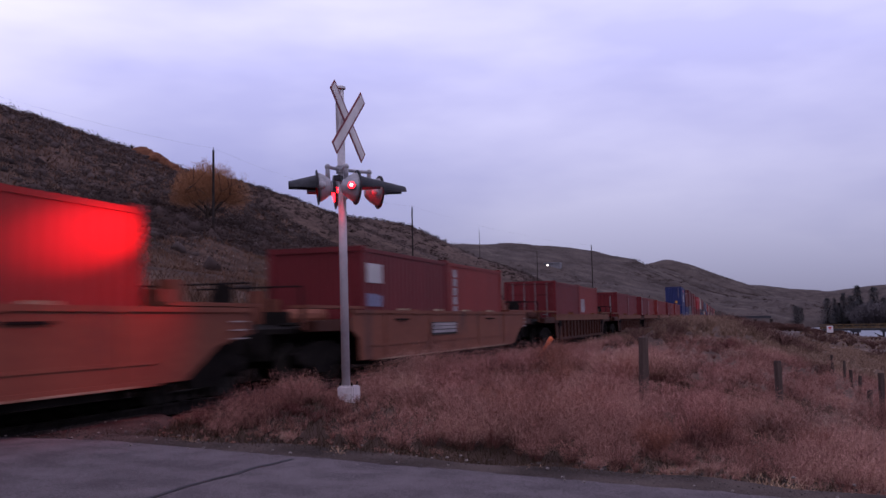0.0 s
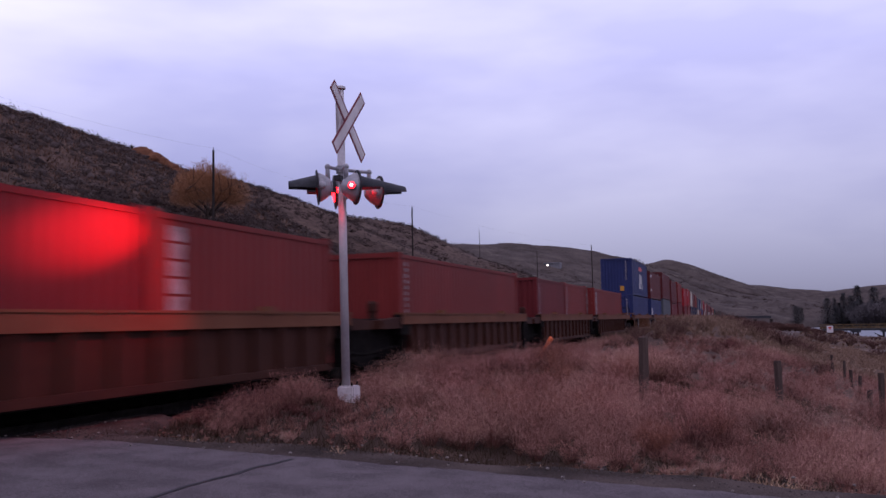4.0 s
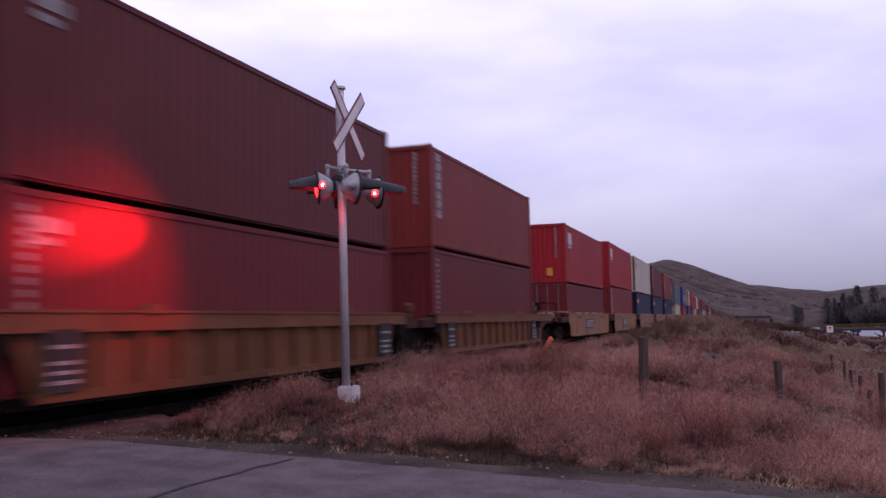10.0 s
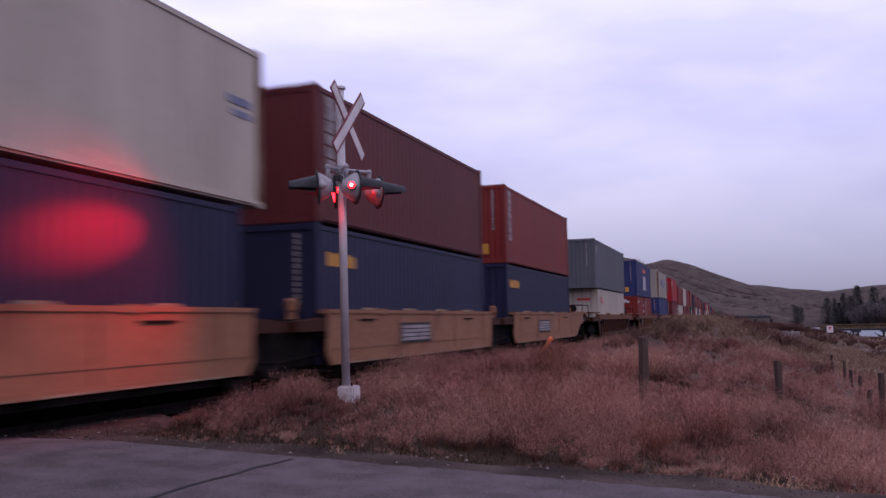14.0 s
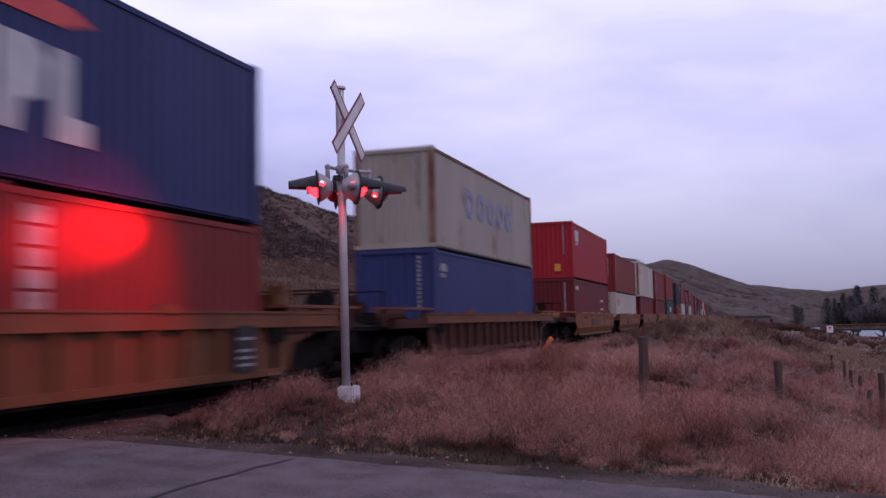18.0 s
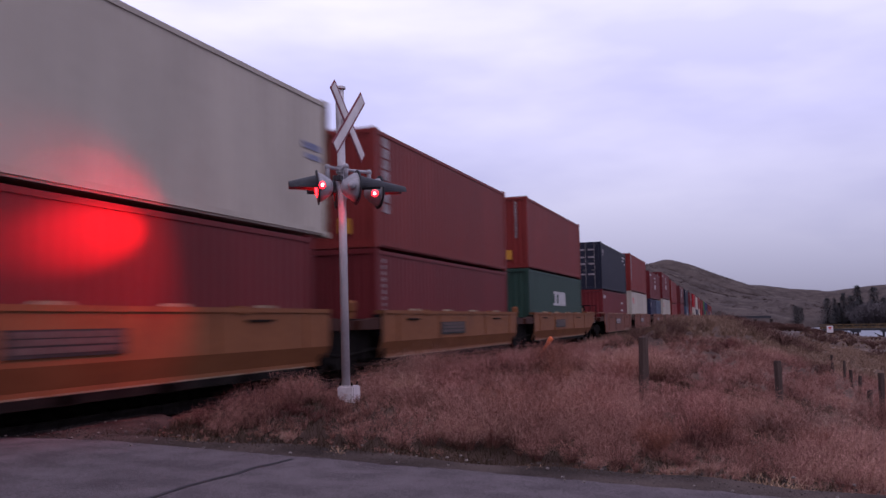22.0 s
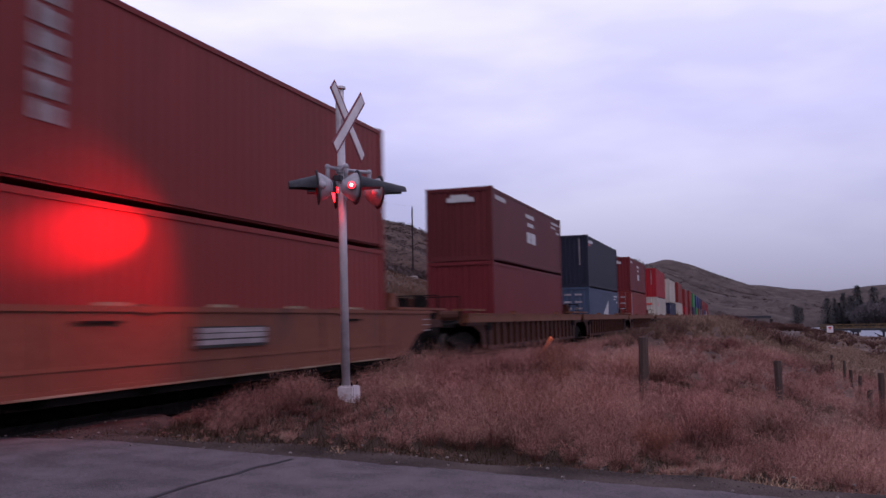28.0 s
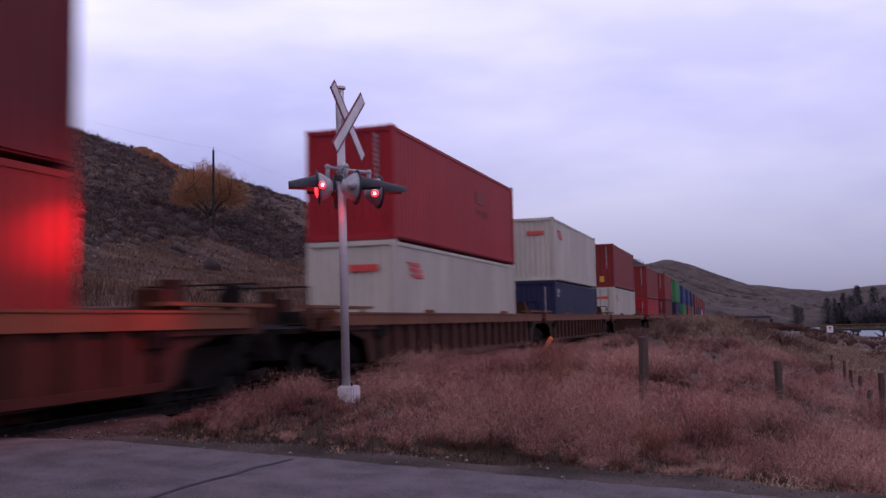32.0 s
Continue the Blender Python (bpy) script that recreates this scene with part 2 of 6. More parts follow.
M_BLACK = surface("signal_black_paint", (0.025, 0.025, 0.03), (0.045, 0.045, 0.052), 4, 30, 0.55, 0.15)
M_CONCRETE = surface("concrete", (0.40, 0.35, 0.36), (0.55, 0.49, 0.50), 4, 30, 0.9, 0.5)
M_SIGN_WHITE = surface("crossbuck_white", (0.450, 0.412, 0.412), (0.545, 0.505, 0.512), 4, 30, 0.6, 0.05)
M_SIGN_RED = surface("crossbuck_red", (0.13, 0.035, 0.045), (0.19, 0.055, 0.065), 4, 30, 0.6, 0.05)
M_LAMP_ON = glow("lamp_red_glow", (1.0, 0.008, 0.016), 9.0)
M_LAMP_HOT = glow("lamp_hot_glow", (1.0, 0.55, 0.58), 6.0)
M_LENS_LIT = glow("lens_red_glow", (1.0, 0.005, 0.009), 26.0)
M_LENS = surface("red_lens", (0.30, 0.01, 0.015), (0.4, 0.02, 0.02), 5, 30, 0.15, 0.0)
M_ORANGE = surface("orange_plastic", (0.62, 0.11, 0.03), (0.75, 0.16, 0.05), 5, 30, 0.5, 0.05)
M_WATER, _n, _l, _p = nodes_of("river_water")
_p.inputs["Base Color"].default_value = (0.05, 0.06, 0.08, 1)
_p.inputs["Roughness"].default_value = 0.42
M_POLE = surface("utility_pole_wood", (0.018, 0.014, 0.014), (0.04, 0.032, 0.03), 2, 20, 0.95, 0.4)
M_TIMBER = surface("bridge_timber", (0.060, 0.040, 0.022), (0.12, 0.082, 0.05), 1, 10, 0.9, 0.3)
M_HOUSE = surface("house_siding", (0.12, 0.115, 0.125), (0.2, 0.19, 0.2), 1, 10, 0.8, 0.2)
M_ROOF = surface("house_roof", (0.10, 0.10, 0.11), (0.16, 0.15, 0.16), 1, 10, 0.8, 0.2)
M_WINDOW_LIT = glow("lit_window", (1.0, 0.85, 0.75), 6.0)


# ---------------------------------------------------------------- building helpers
def box(bm, x0, x1, y0, y1, z0, z1):
    vs = [bm.verts.new((x, y, z)) for z in (z0, z1) for y in (y0, y1) for x in (x0, x1)]
    for f in ((0, 2, 3, 1), (4, 5, 7, 6), (0, 1, 5, 4), (1, 3, 7, 5), (3, 2, 6, 7), (2, 0, 4, 6)):
        bm.faces.new([vs[i] for i in f])


def prism(bm, pts, axis, a, b):
    """A polygon pts in the plane across axis ('x', 'y' or 'z'), drawn out from a to b."""
    def at(p, d):
        return {"x": (d, p[0], p[1]), "y": (p[0], d, p[1]), "z": (p[0], p[1], d)}[axis]
    lo, hi = [bm.verts.new(at(p, a)) for p in pts], [bm.verts.new(at(p, b)) for p in pts]
    bm.faces.new(lo[::-1])
    bm.faces.new(hi)
    for i in range(len(pts)):
        j = (i + 1) % len(pts)
        bm.faces.new((lo[i], lo[j], hi[j], hi[i]))
    bmesh.ops.recalc_face_normals(bm, faces=bm.faces[:])


def tube(bm, a, b, ra, rb, n=8):
    a, b = Vector(a), Vector(b)
    q = (b - a).to_track_quat("Z", "Y")
    ring = [[bm.verts.new(p + q @ Vector((r * math.cos(6.28319 * i / n), r * math.sin(6.28319 * i / n), 0))) for i in range(n)] for p, r in ((a, ra), (b, rb))]
    for i in range(n):
        j = (i + 1) % n
        bm.faces.new((ring[0][i], ring[0][j], ring[1][j], ring[1][i]))
    bm.faces.new(ring[0][::-1])
    bm.faces.new(ring[1])


def lathe(bm, prof, n=20, m=Matrix()):
    """Rings of (radius, height) about local z, closed at both ends."""
    rings = [[bm.verts.new(m @ Vector((r * math.cos(6.28319 * i / n), r * math.sin(6.28319 * i / n), z))) for i in range(n)] for r, z in prof]
    for p, q in zip(rings, rings[1:]):
        for i in range(n):
            j = (i + 1) % n
            bm.faces.new((p[i], p[j], q[j], q[i]))
    bm.faces.new(rings[0][::-1])
    bm.faces.new(rings[-1])


def mesh_of(name, bm, material, smooth=False):
    me = bpy.data.meshes.new(name)
    bm.to_mesh(me)
    bm.free()
    for m in material if isinstance(material, (list, tuple)) else (material,):
        me.materials.append(m)
    if smooth:
        for f in me.polygons:
            f.use_smooth = True
    return me


def part_of(name, me, parent, m=None, label=""):
    ob = new(name, me)
    ob.parent = parent
    if m is not None:
        ob.matrix_basis = m
    if label:
        ob["label"] = label
    return ob


def part(name, bm, material, parent, label="", smooth=False):
    return part_of(name, mesh_of(name, bm, material, smooth), parent, None, label)


def raw_mesh(name, verts, faces, material):
    me = bpy.data.meshes.new(name)
    me.from_pydata([tuple(v) for v in verts], [], [tuple(f) for f in faces])
    me.materials.append(material)
    return me


def tri_mesh(name, verts, tris, material):
    """A mesh of triangles from numpy arrays."""
    me = bpy.data.meshes.new(name)
    verts, tris = np.asarray(verts, np.float32).reshape(-1, 3), np.asarray(tris, np.int32).reshape(-1, 3)
    me.vertices.add(len(verts))
    me.vertices.foreach_set("co", verts.ravel())
    me.loops.add(len(tris) * 3)
    me.loops.foreach_set("vertex_index", tris.ravel())
    me.polygons.add(len(tris))
    me.polygons.foreach_set("loop_start", np.arange(len(tris), dtype=np.int32) * 3)
    me.update(calc_edges=True)
    me.materials.append(material)
    return me


# ---------------------------------------------------------------- the line of the track
MAST = Vector((12.155, 5.61, 0.13))
TRACK_Y = 9.49            # centre of the track beside the camera
CURVE_FROM, CURVE_TO, CURVE_R = 25.0, 150.0, 5000.0
SPEED = 18.2


def track(s):
    """Place and heading of the track's centre, s metres along it."""
    if s <= CURVE_FROM:
        return s, TRACK_Y, 0.0
    a = (min(s, CURVE_TO) - CURVE_FROM) / CURVE_R
    x, y = CURVE_FROM + CURVE_R * math.sin(a), TRACK_Y + CURVE_R * (1 - math.cos(a))
    if s > CURVE_TO:
        x, y = x + (s - CURVE_TO) * math.cos(a), y + (s - CURVE_TO) * math.sin(a)
    return x, y, a


def track_pose(s, z):
    x, y, a = track(s)
    return Matrix.Translation((x, y, z)) @ Matrix.Rotation(a, 4, "Z")


def track_y(x):
    x = np.asarray(x, float)
    a1 = (CURVE_TO - CURVE_FROM) / CURVE_R
    y = TRACK_Y + np.clip(x - CURVE_FROM, 0, CURVE_TO - CURVE_FROM) ** 2 / (2 * CURVE_R)
    return y + np.clip(x - CURVE_TO, 0, None) * a1


# ---------------------------------------------------------------- terrain
def fbm(x, y, seed=0, octaves=4, scale=1.0):
    """Cheap smooth value noise on arrays, -1 to 1."""
    total, amp = np.zeros_like(x, float), 0.5
    for o in range(octaves):
        u, v = x / scale + 17.1 * seed + 5.3 * o, y / scale - 9.7 * seed + 3.1 * o
        i, j = np.floor(u), np.floor(v)
        f, g = u - i, v - j
        f, g = f * f * (3 - 2 * f), g * g * (3 - 2 * g)
        def h(a, b):
            t = np.sin(a * 127.1 + b * 311.7 + seed * 74.7) * 43758.5453
            return (t - np.floor(t)) * 2 - 1
        total += amp * ((h(i, j) * (1 - f) + h(i + 1, j) * f) * (1 - g) + (h(i, j + 1) * (1 - f) + h(i + 1, j + 1) * f) * g)
        amp, scale = amp * 0.5, scale * 0.5
    return total


# crests of the hills: (x, y, height), with the steepness of their flanks
RIDGES = (
    (0.60, 3.0, ((-260, 190, 48), (-60, 150, 42), (40, 118, 36), (106, 106, 33.6), (121, 105, 32.6), (131, 103, 32.0), (143, 99, 29.0), (152, 96, 22), (170, 90, 12))),
    (0.62, 4.0, ((60, 330, 95), (180, 240, 70), (267, 194, 58), (298, 184, 56), (338, 174, 48.5), (365, 167, 48.5), (390, 157, 49), (400, 152, 38), (412, 146, 26), (425, 138, 14))),
    (0.36, 6.0, ((600, 420, 110), (788, 318, 75), (872, 224, 79), (905, 190, 78), (936, 162, 74.5), (994, 104, 56), (1030, 70, 40))),
    (0.56, 6.0, ((1300, 330, 95), (1436, 160, 82), (1480, 121, 93), (1496, 100, 89), (1500, 61, 71), (1500, 27, 54), (1505, -15, 34), (1515, -64, 16), (1530, -110, 2))),
    (0.25, 9.0, ((2300, 500, 150), (2450, 120, 95), (2500, -20, 82), (2500, -110, 70), (2490, -190, 62), (2480, -330, 70), (2350, -800, 110), (2000, -1500, 150))),
)
RIVER = ((270, -95), (330, -64), (430, -66), (520, -60), (620, -46), (740, -43), (900, -52), (1100, -110))


def river_gap(x, y):
    """Distance to the middle of the river."""
    best = np.full(np.shape(x), 1e6)
    for (ax, ay), (bx, by) in zip(RIVER, RIVER[1:]):
        t = np.clip(((x - ax) * (bx - ax) + (y - ay) * (by - ay)) / ((bx - ax) ** 2 + (by - ay) ** 2), 0, 1)
        best = np.minimum(best, np.hypot(x - ax - t * (bx - ax), y - ay - t * (by - ay)))
    return best


def road_z(y):
    return np.clip(-0.35 + 0.04375 * y, -0.42, -0.045)


def ground_z(x, y):
    x, y = np.asarray(x, float), np.asarray(y, float)
    ty = track_y(x)
    d = ty - y                                   # towards the camera's side of the track
    # camera's side: shoulder, then a fall to the river flat
    near = np.interp(d, [0, 1.3, 1.9, 3.5, 6.0, 9.0, 12, 16, 24, 45, 90, 200], [-0.45, -0.45, -0.20, -0.20, -0.35, -0.62, -1.3, -2.3, -3.8, -6.0, -7.2, -7.4])
    near = near + fbm(x, y, 1, 3, 3.0) * 0.16 * np.clip((d - 3) / 3, 0, 1) + fbm(x, y, 2, 3, 18.0) * 0.5 * np.clip((d - 9) / 10, 0, 1)
    near = near + 0.85 * np.interp(x, [40, 62, 120, 170], [0, 1, 1, 0]) * np.interp(d, [2.6, 4.5, 8.0, 13.0], [0, 1, 1, 0])
    near = near + 0.25 * np.interp(x, [14, 20, 40], [0, 1, 1]) * np.interp(d, [2.6, 4.5, 9.0, 13.0], [0, 1, 0.6, 0])
    far = np.interp(-d, [0, 2.2, 4.0, 6.5, 9, 14], [-0.45, -0.45, -0.6, -0.2, 0.5, 1.5])
    foot = np.interp(-d, [0, 14, 30, 47, 60, 90, 200], [0, 0.2, 3.5, 10.0, 13.5, 16.0, 18.0]) * np.interp(x, [0, 110, 250, 400, 700], [1, 1, 0.35, 0.2, 0.0])
    far = far + foot + fbm(x, y, 5, 4, 14.0) * np.clip((-d - 8) / 20, 0, 1) * 1.6
    z = np.where(d > 0, near, far)
    z = np.where(river_gap(x, y) < 30, np.minimum(z, -10.0 + 0.16 * np.clip(river_gap(x, y) - 16, 0, None)), z)
    z = z + 0.28 * np.exp(-((x - MAST.x) ** 2 + (y - MAST.y) ** 2) / 3.0)
    # road and its verge
    w = np.clip((10.2 - x) / 1.6, 0, 1) * (d > -6)
    w = w * w * (3 - 2 * w)
    rz = np.where((d < 1.2) & (d > -2.4), -0.45, road_z(y) - 0.06)
    z = z * (1 - w) + rz * w
    hill = np.full_like(z, -50.0)
    for k, (slope, rough, pts) in enumerate(RIDGES):
        best = np.full_like(z, -1e3)
        wig = fbm(x, y, 20 + k, 4, 30.0 * rough)
        for (ax, ay, az), (bx, by, bz) in zip(pts, pts[1:]):
            L2 = (bx - ax) ** 2 + (by - ay) ** 2
            t = np.clip(((x - ax) * (bx - ax) + (y - ay) * (by - ay)) / L2, 0, 1)
            dist = np.hypot(x - ax - t * (bx - ax), y - ay - t * (by - ay))
            top = az + t * (bz - az)
            run = dist * (1 + 0.35 * wig * np.clip(dist / (8 * rough), 0, 1))
            best = np.maximum(best, top - slope * np.maximum(np.sqrt(run ** 2 + (3 * rough) ** 2) - 3 * rough, 0) * (1 + 0.1 * np.clip(1 - run / 60, 0, 1)))
        hill = np.maximum(hill, best + (fbm(x, y, 30 + k, 5, 12.0 * rough) * 0.5 + (1.1 if k >= 2 else 0.35) * (0.2 - np.abs(fbm(x, y, 50 + k, 4, 20.0 * rough)))) * rough * np.clip((best + 5) / 12, 0.1, 1))
    # hills only beyond the track or far off
    keep = np.clip((-d - 7) / 10, 0, 1)
    keep = np.where(x > 700, 1.0, keep)
    hz = np.where(hill > z, z + (hill - z) * keep, z)
    return hz


def build_ground():
    na, nr = 520, 300
    fan = np.concatenate([np.linspace(-12, 52, 400), np.linspace(52, 348, 122)[1:-1]])
    rr = np.concatenate([[0.6], np.geomspace(1.6, 60, 110), np.geomspace(61, 600, 130), np.geomspace(606, 4200, 150)])
    A, R = np.meshgrid(np.radians(fan), rr, indexing="ij")
    X, Y = R * np.cos(A), R * np.sin(A)
    Z = ground_z(X, Y)
    n, m = X.shape
    verts = np.stack([X, Y, Z], -1).reshape(-1, 3)
    i, j = np.meshgrid(np.arange(n), np.arange(m - 1), indexing="ij")
    i2 = (i + 1) % n
    a, b, c, d = i * m + j, i * m + j + 1, i2 * m + j + 1, i2 * m + j
    tris = np.concatenate([np.stack([a, b, c], -1).reshape(-1, 3), np.stack([a, c, d], -1).reshape(-1, 3)])
    hub = len(verts)
    verts = np.concatenate([verts, [[0, 0, float(ground_z(0.0, 0.0))]]])
    k = np.arange(n)
    tris = np.concatenate([tris, np.stack([np.full(n, hub), k * m, ((k + 1) % n) * m], -1)])
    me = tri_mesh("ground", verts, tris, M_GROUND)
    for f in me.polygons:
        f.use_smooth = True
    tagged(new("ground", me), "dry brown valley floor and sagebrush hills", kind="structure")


build_ground()


def road_edge(y):
    """Ragged edge of the asphalt."""
    return 8.52 + 0.014 * (y - 4.0) + 0.07 * noise.noise(Vector((y * 1.3, 0, 3))) + 0.05 * noise.noise(Vector((y * 5.0, 0, 9))) + 0.04 * noise.noise(Vector((y * 13.0, 0, 5)))


def build_road():
    bm = bmesh.new()
    xs = (-9.0, 8.25)
    ys = [-60, -20, -8] + [-6 + 0.08 * k for k in range(184)]
    rows = []
    for y in ys:
        edge = road_edge(y)
        z = float(road_z(y))
        rows.append([(xs[0], y, z - 0.12), (-2.0, y, z + 0.02), (3.0, y, z + 0.04), (edge - 1.0, y, z + 0.01), (edge, y, z - 0.01), (edge + 0.04, y, z - 0.08)])
    vs = [[bm.verts.new(p) for p in r] for r in rows]
    for p, q in zip(vs, vs[1:]):
        for i in range(len(p) - 1):
            bm.faces.new((p[i], p[i + 1], q[i + 1], q[i]))
    tagged(new("road", mesh_of("road", bm, M_ASPHALT)), "worn grey asphalt road leading to the crossing", kind="structure")


build_road()


# ---------------------------------------------------------------- track bed, rails and ties
def sweep(name, prof, s0, s1, step, material, offset=0.0):
    verts, tris = [], []
    ss = np.arange(s0, s1 + 0.01, step)
    k = len(prof)
    for s in ss:
        x, y, a = track(float(s))
        for py, pz in prof:
            verts.append((x - (py + offset) * math.sin(a), y + (py + offset) * math.cos(a), pz))
    for i in range(len(ss) - 1):
        for j in range(k):
            j2 = (j + 1) % k
            a, b, c, d = i * k + j, i * k + j2, (i + 1) * k + j2, (i + 1) * k + j
            tris += [(a, b, c), (a, c, d)]
    return tri_mesh(name, verts, tris, material)


ballast = tagged(new("ballast", sweep("ballast", ((-2.6, -0.75), (-1.75, -0.22), (1.9, -0.22), (3.2, -0.95)), -80, 900, 4.0, M_BALLAST)), "crushed stone ballast, near black for the shade under the train", kind="structure")
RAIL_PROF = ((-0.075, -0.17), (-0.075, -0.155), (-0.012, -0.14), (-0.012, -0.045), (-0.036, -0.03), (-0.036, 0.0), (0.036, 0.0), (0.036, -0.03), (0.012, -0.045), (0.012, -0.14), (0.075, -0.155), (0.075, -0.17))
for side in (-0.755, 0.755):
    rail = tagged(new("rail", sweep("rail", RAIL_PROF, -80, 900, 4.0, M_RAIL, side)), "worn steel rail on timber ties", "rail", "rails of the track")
    for k in range(8):
        bm = bmesh.new()
        box(bm, -0.45, 0.45, -0.042, 0.042, -0.135, -0.05)
        part_of("joint_bar", mesh_of("joint_bar", bm, M_STEEL_DARK), rail, track_pose(5.5 + 11.9 * k + side, 0.0) @ pose(0, side, 0))


# ---------------------------------------------------------------- containers
CW = 2.438
mesh_cache = {}


def cached(key, make, material):
    """The mesh made once for a shape, copied for each paint."""
    if key not in mesh_cache:
        bm = bmesh.new()
        make(bm)
        mesh_cache[key] = mesh_of(key[0], bm, material)
        mesh_cache[key, material.name] = mesh_cache[key]
    if (key, material.name) not in mesh_cache:
        me = mesh_cache[key].copy()
        me.materials.clear()
        me.materials.append(material)
        mesh_cache[key, material.name] = me
    return mesh_cache[key, material.name]


def corrugated(bm, length, height, depth=0.011, pitch=0.278, thick=0.004):
    """A trapezoid-ribbed panel in the x-z plane, outer crests at y = 0, folds towards +y."""
    n = max(2, round(length / pitch))
    p = length / n
    pts = []
    for i in range(n):
        x = i * p
        pts += [(x, 0.0), (x + 0.26 * p, 0.0), (x + 0.5 * p, depth), (x + 0.76 * p, depth)]
    pts.append((length, 0.0))
    lo, hi = [bm.verts.new((x, y, 0)) for x, y in pts], [bm.verts.new((x, y, height)) for x, y in pts]
    for i in range(len(pts) - 1):
        bm.faces.new((lo[i], lo[i + 1], hi[i + 1], hi[i]))


def container(color, L, H, marks="", doors_front=False, label=""):
    """A shipping container: base centre at the origin, x along it, the near side at -y."""
    mat = PAINT[color]
    root = new("shipping_container")
    h = L / 2
    key = (round(L, 2), round(H, 2))
    inner = L - 0.32
    wall = cached(("side_wall", *key), lambda bm: corrugated(bm, inner, H - 0.28), mat)
    part_of("side_wall", wall, root, pose(-inner / 2, -CW / 2 + 0.02, 0.16))
    part_of("side_wall", wall, root, pose(inner / 2, CW / 2 - 0.02, 0.16, 0, 0, 180))
    end = cached(("end_wall", round(H, 2)), lambda bm: corrugated(bm, CW - 0.30, H - 0.28, 0.045, 0.25), mat)
    post = cached(("corner_post", round(H, 2)), lambda bm: box(bm, 0, 0.16, 0, 0.15, 0.11, H - 0.11), M_RUSTY if color == "cream" or (color == "white" and L > 13) else mat)
    cast = cached(("corner_casting",), lambda bm: box(bm, -0.004, 0.176, -0.004, 0.16, 0, 0.118), mat)
    trail = cached(("top_rail", round(L, 2)), lambda bm: box(bm, -h + 0.17, h - 0.17, 0.004, 0.07, -0.14, -0.05), M_RUSTY if color == "cream" else mat)
    brail = cached(("bottom_rail", round(L, 2)), lambda bm: box(bm, -h + 0.17, h - 0.17, 0.012, 0.07, 0.065, 0.165), mat)
    roof = cached(("roof", round(L, 2)), lambda bm: box(bm, -h + 0.1, h - 0.1, -CW / 2 + 0.05, CW / 2 - 0.05, -0.09, -0.045), mat)
    floor = cached(("floor", round(L, 2)), lambda bm: box(bm, -h + 0.1, h - 0.1, -CW / 2 + 0.05, CW / 2 - 0.05, 0.03, 0.15), mat)
    header = cached(("end_header",), lambda bm: box(bm, 0.01, 0.10, -CW / 2 + 0.16, CW / 2 - 0.16, -0.13, -0.005), mat)
    sill = cached(("end_sill",), lambda bm: box(bm, 0.01, 0.10, -CW / 2 + 0.16, CW / 2 - 0.16, 0.005, 0.17), mat)
    door = cached(("door", round(H, 2)), lambda bm: [box(bm, 0.03, 0.07, 0.0, CW / 2 - 0.165, 0.18, H - 0.14)] + [box(bm, 0.005, 0.032, 0.08, CW / 2 - 0.25, z, z + 0.36) for z in np.linspace(0.26, H - 0.62, 5)], mat)
    rod = cached(("lock_rod", round(H, 2)), lambda bm: [box(bm, -0.03, 0.005, -0.018, 0.018, 0.06, H - 0.06), box(bm, -0.045, 0.005, -0.02, 0.22, H * 0.4, H * 0.4 + 0.035)], M_ROD)
    for f, sx in ((0, -1), (180, 1)):
        turn = pose(0, 0, 0, 0, 0, f)
        at = lambda x, y, z: turn @ pose(x, y, z)
        front = (f == 0)
        part_of("end_header", header, root, at(-h, 0, H))
        part_of("end_sill", sill, root, at(-h, 0, 0))
        if front == doors_front:
            for my in (1, -1):
                m = at(-h, 0.0, 0) if my == 1 else turn @ pose(-h, -CW / 2 + 0.165, 0)
                dr = part_of("door", door, root, m)
                for yy in (0.26, 0.80):
                    part_of("lock_rod", rod, dr, pose(0, yy, 0), "galvanised lock rod")
        else:
            part_of("end_wall", end, root, turn @ pose(-h + 0.03, CW / 2 - 0.15, 0.14, 0, 0, -90))
        for y, flip in ((-CW / 2, 0), (CW / 2, 1)):
            m = at(-h, y, 0) if not flip else at(-h, y - 0.15, 0)
            part_of("corner_post", post, root, m)
            mc = at(-h, y, 0) if not flip else at(-h, y - 0.156, 0)
            part_of("corner_casting", cast, root, mc)
            part_of("corner_casting", cast, root, mc @ pose(0, 0, H - 0.118))
    for sgn, rz in ((1, 0), (-1, 180)):
        part_of("top_rail", trail, root, pose(0, 0, H, 0, 0, rz) @ pose(0, -CW / 2, 0))
        part_of("bottom_rail", brail, root, pose(0, 0, 0, 0, 0, rz) @ pose(0, -CW / 2, 0))
    part_of("roof", roof, root, pose(0, 0, H))
    part_of("floor", floor, root)
    add_marks(root, marks, L, H)
    tagged(root, label or "%s painted corrugated steel shipping container on a well car" % color.replace("_", " "), "container", "containers of the train")
    return root


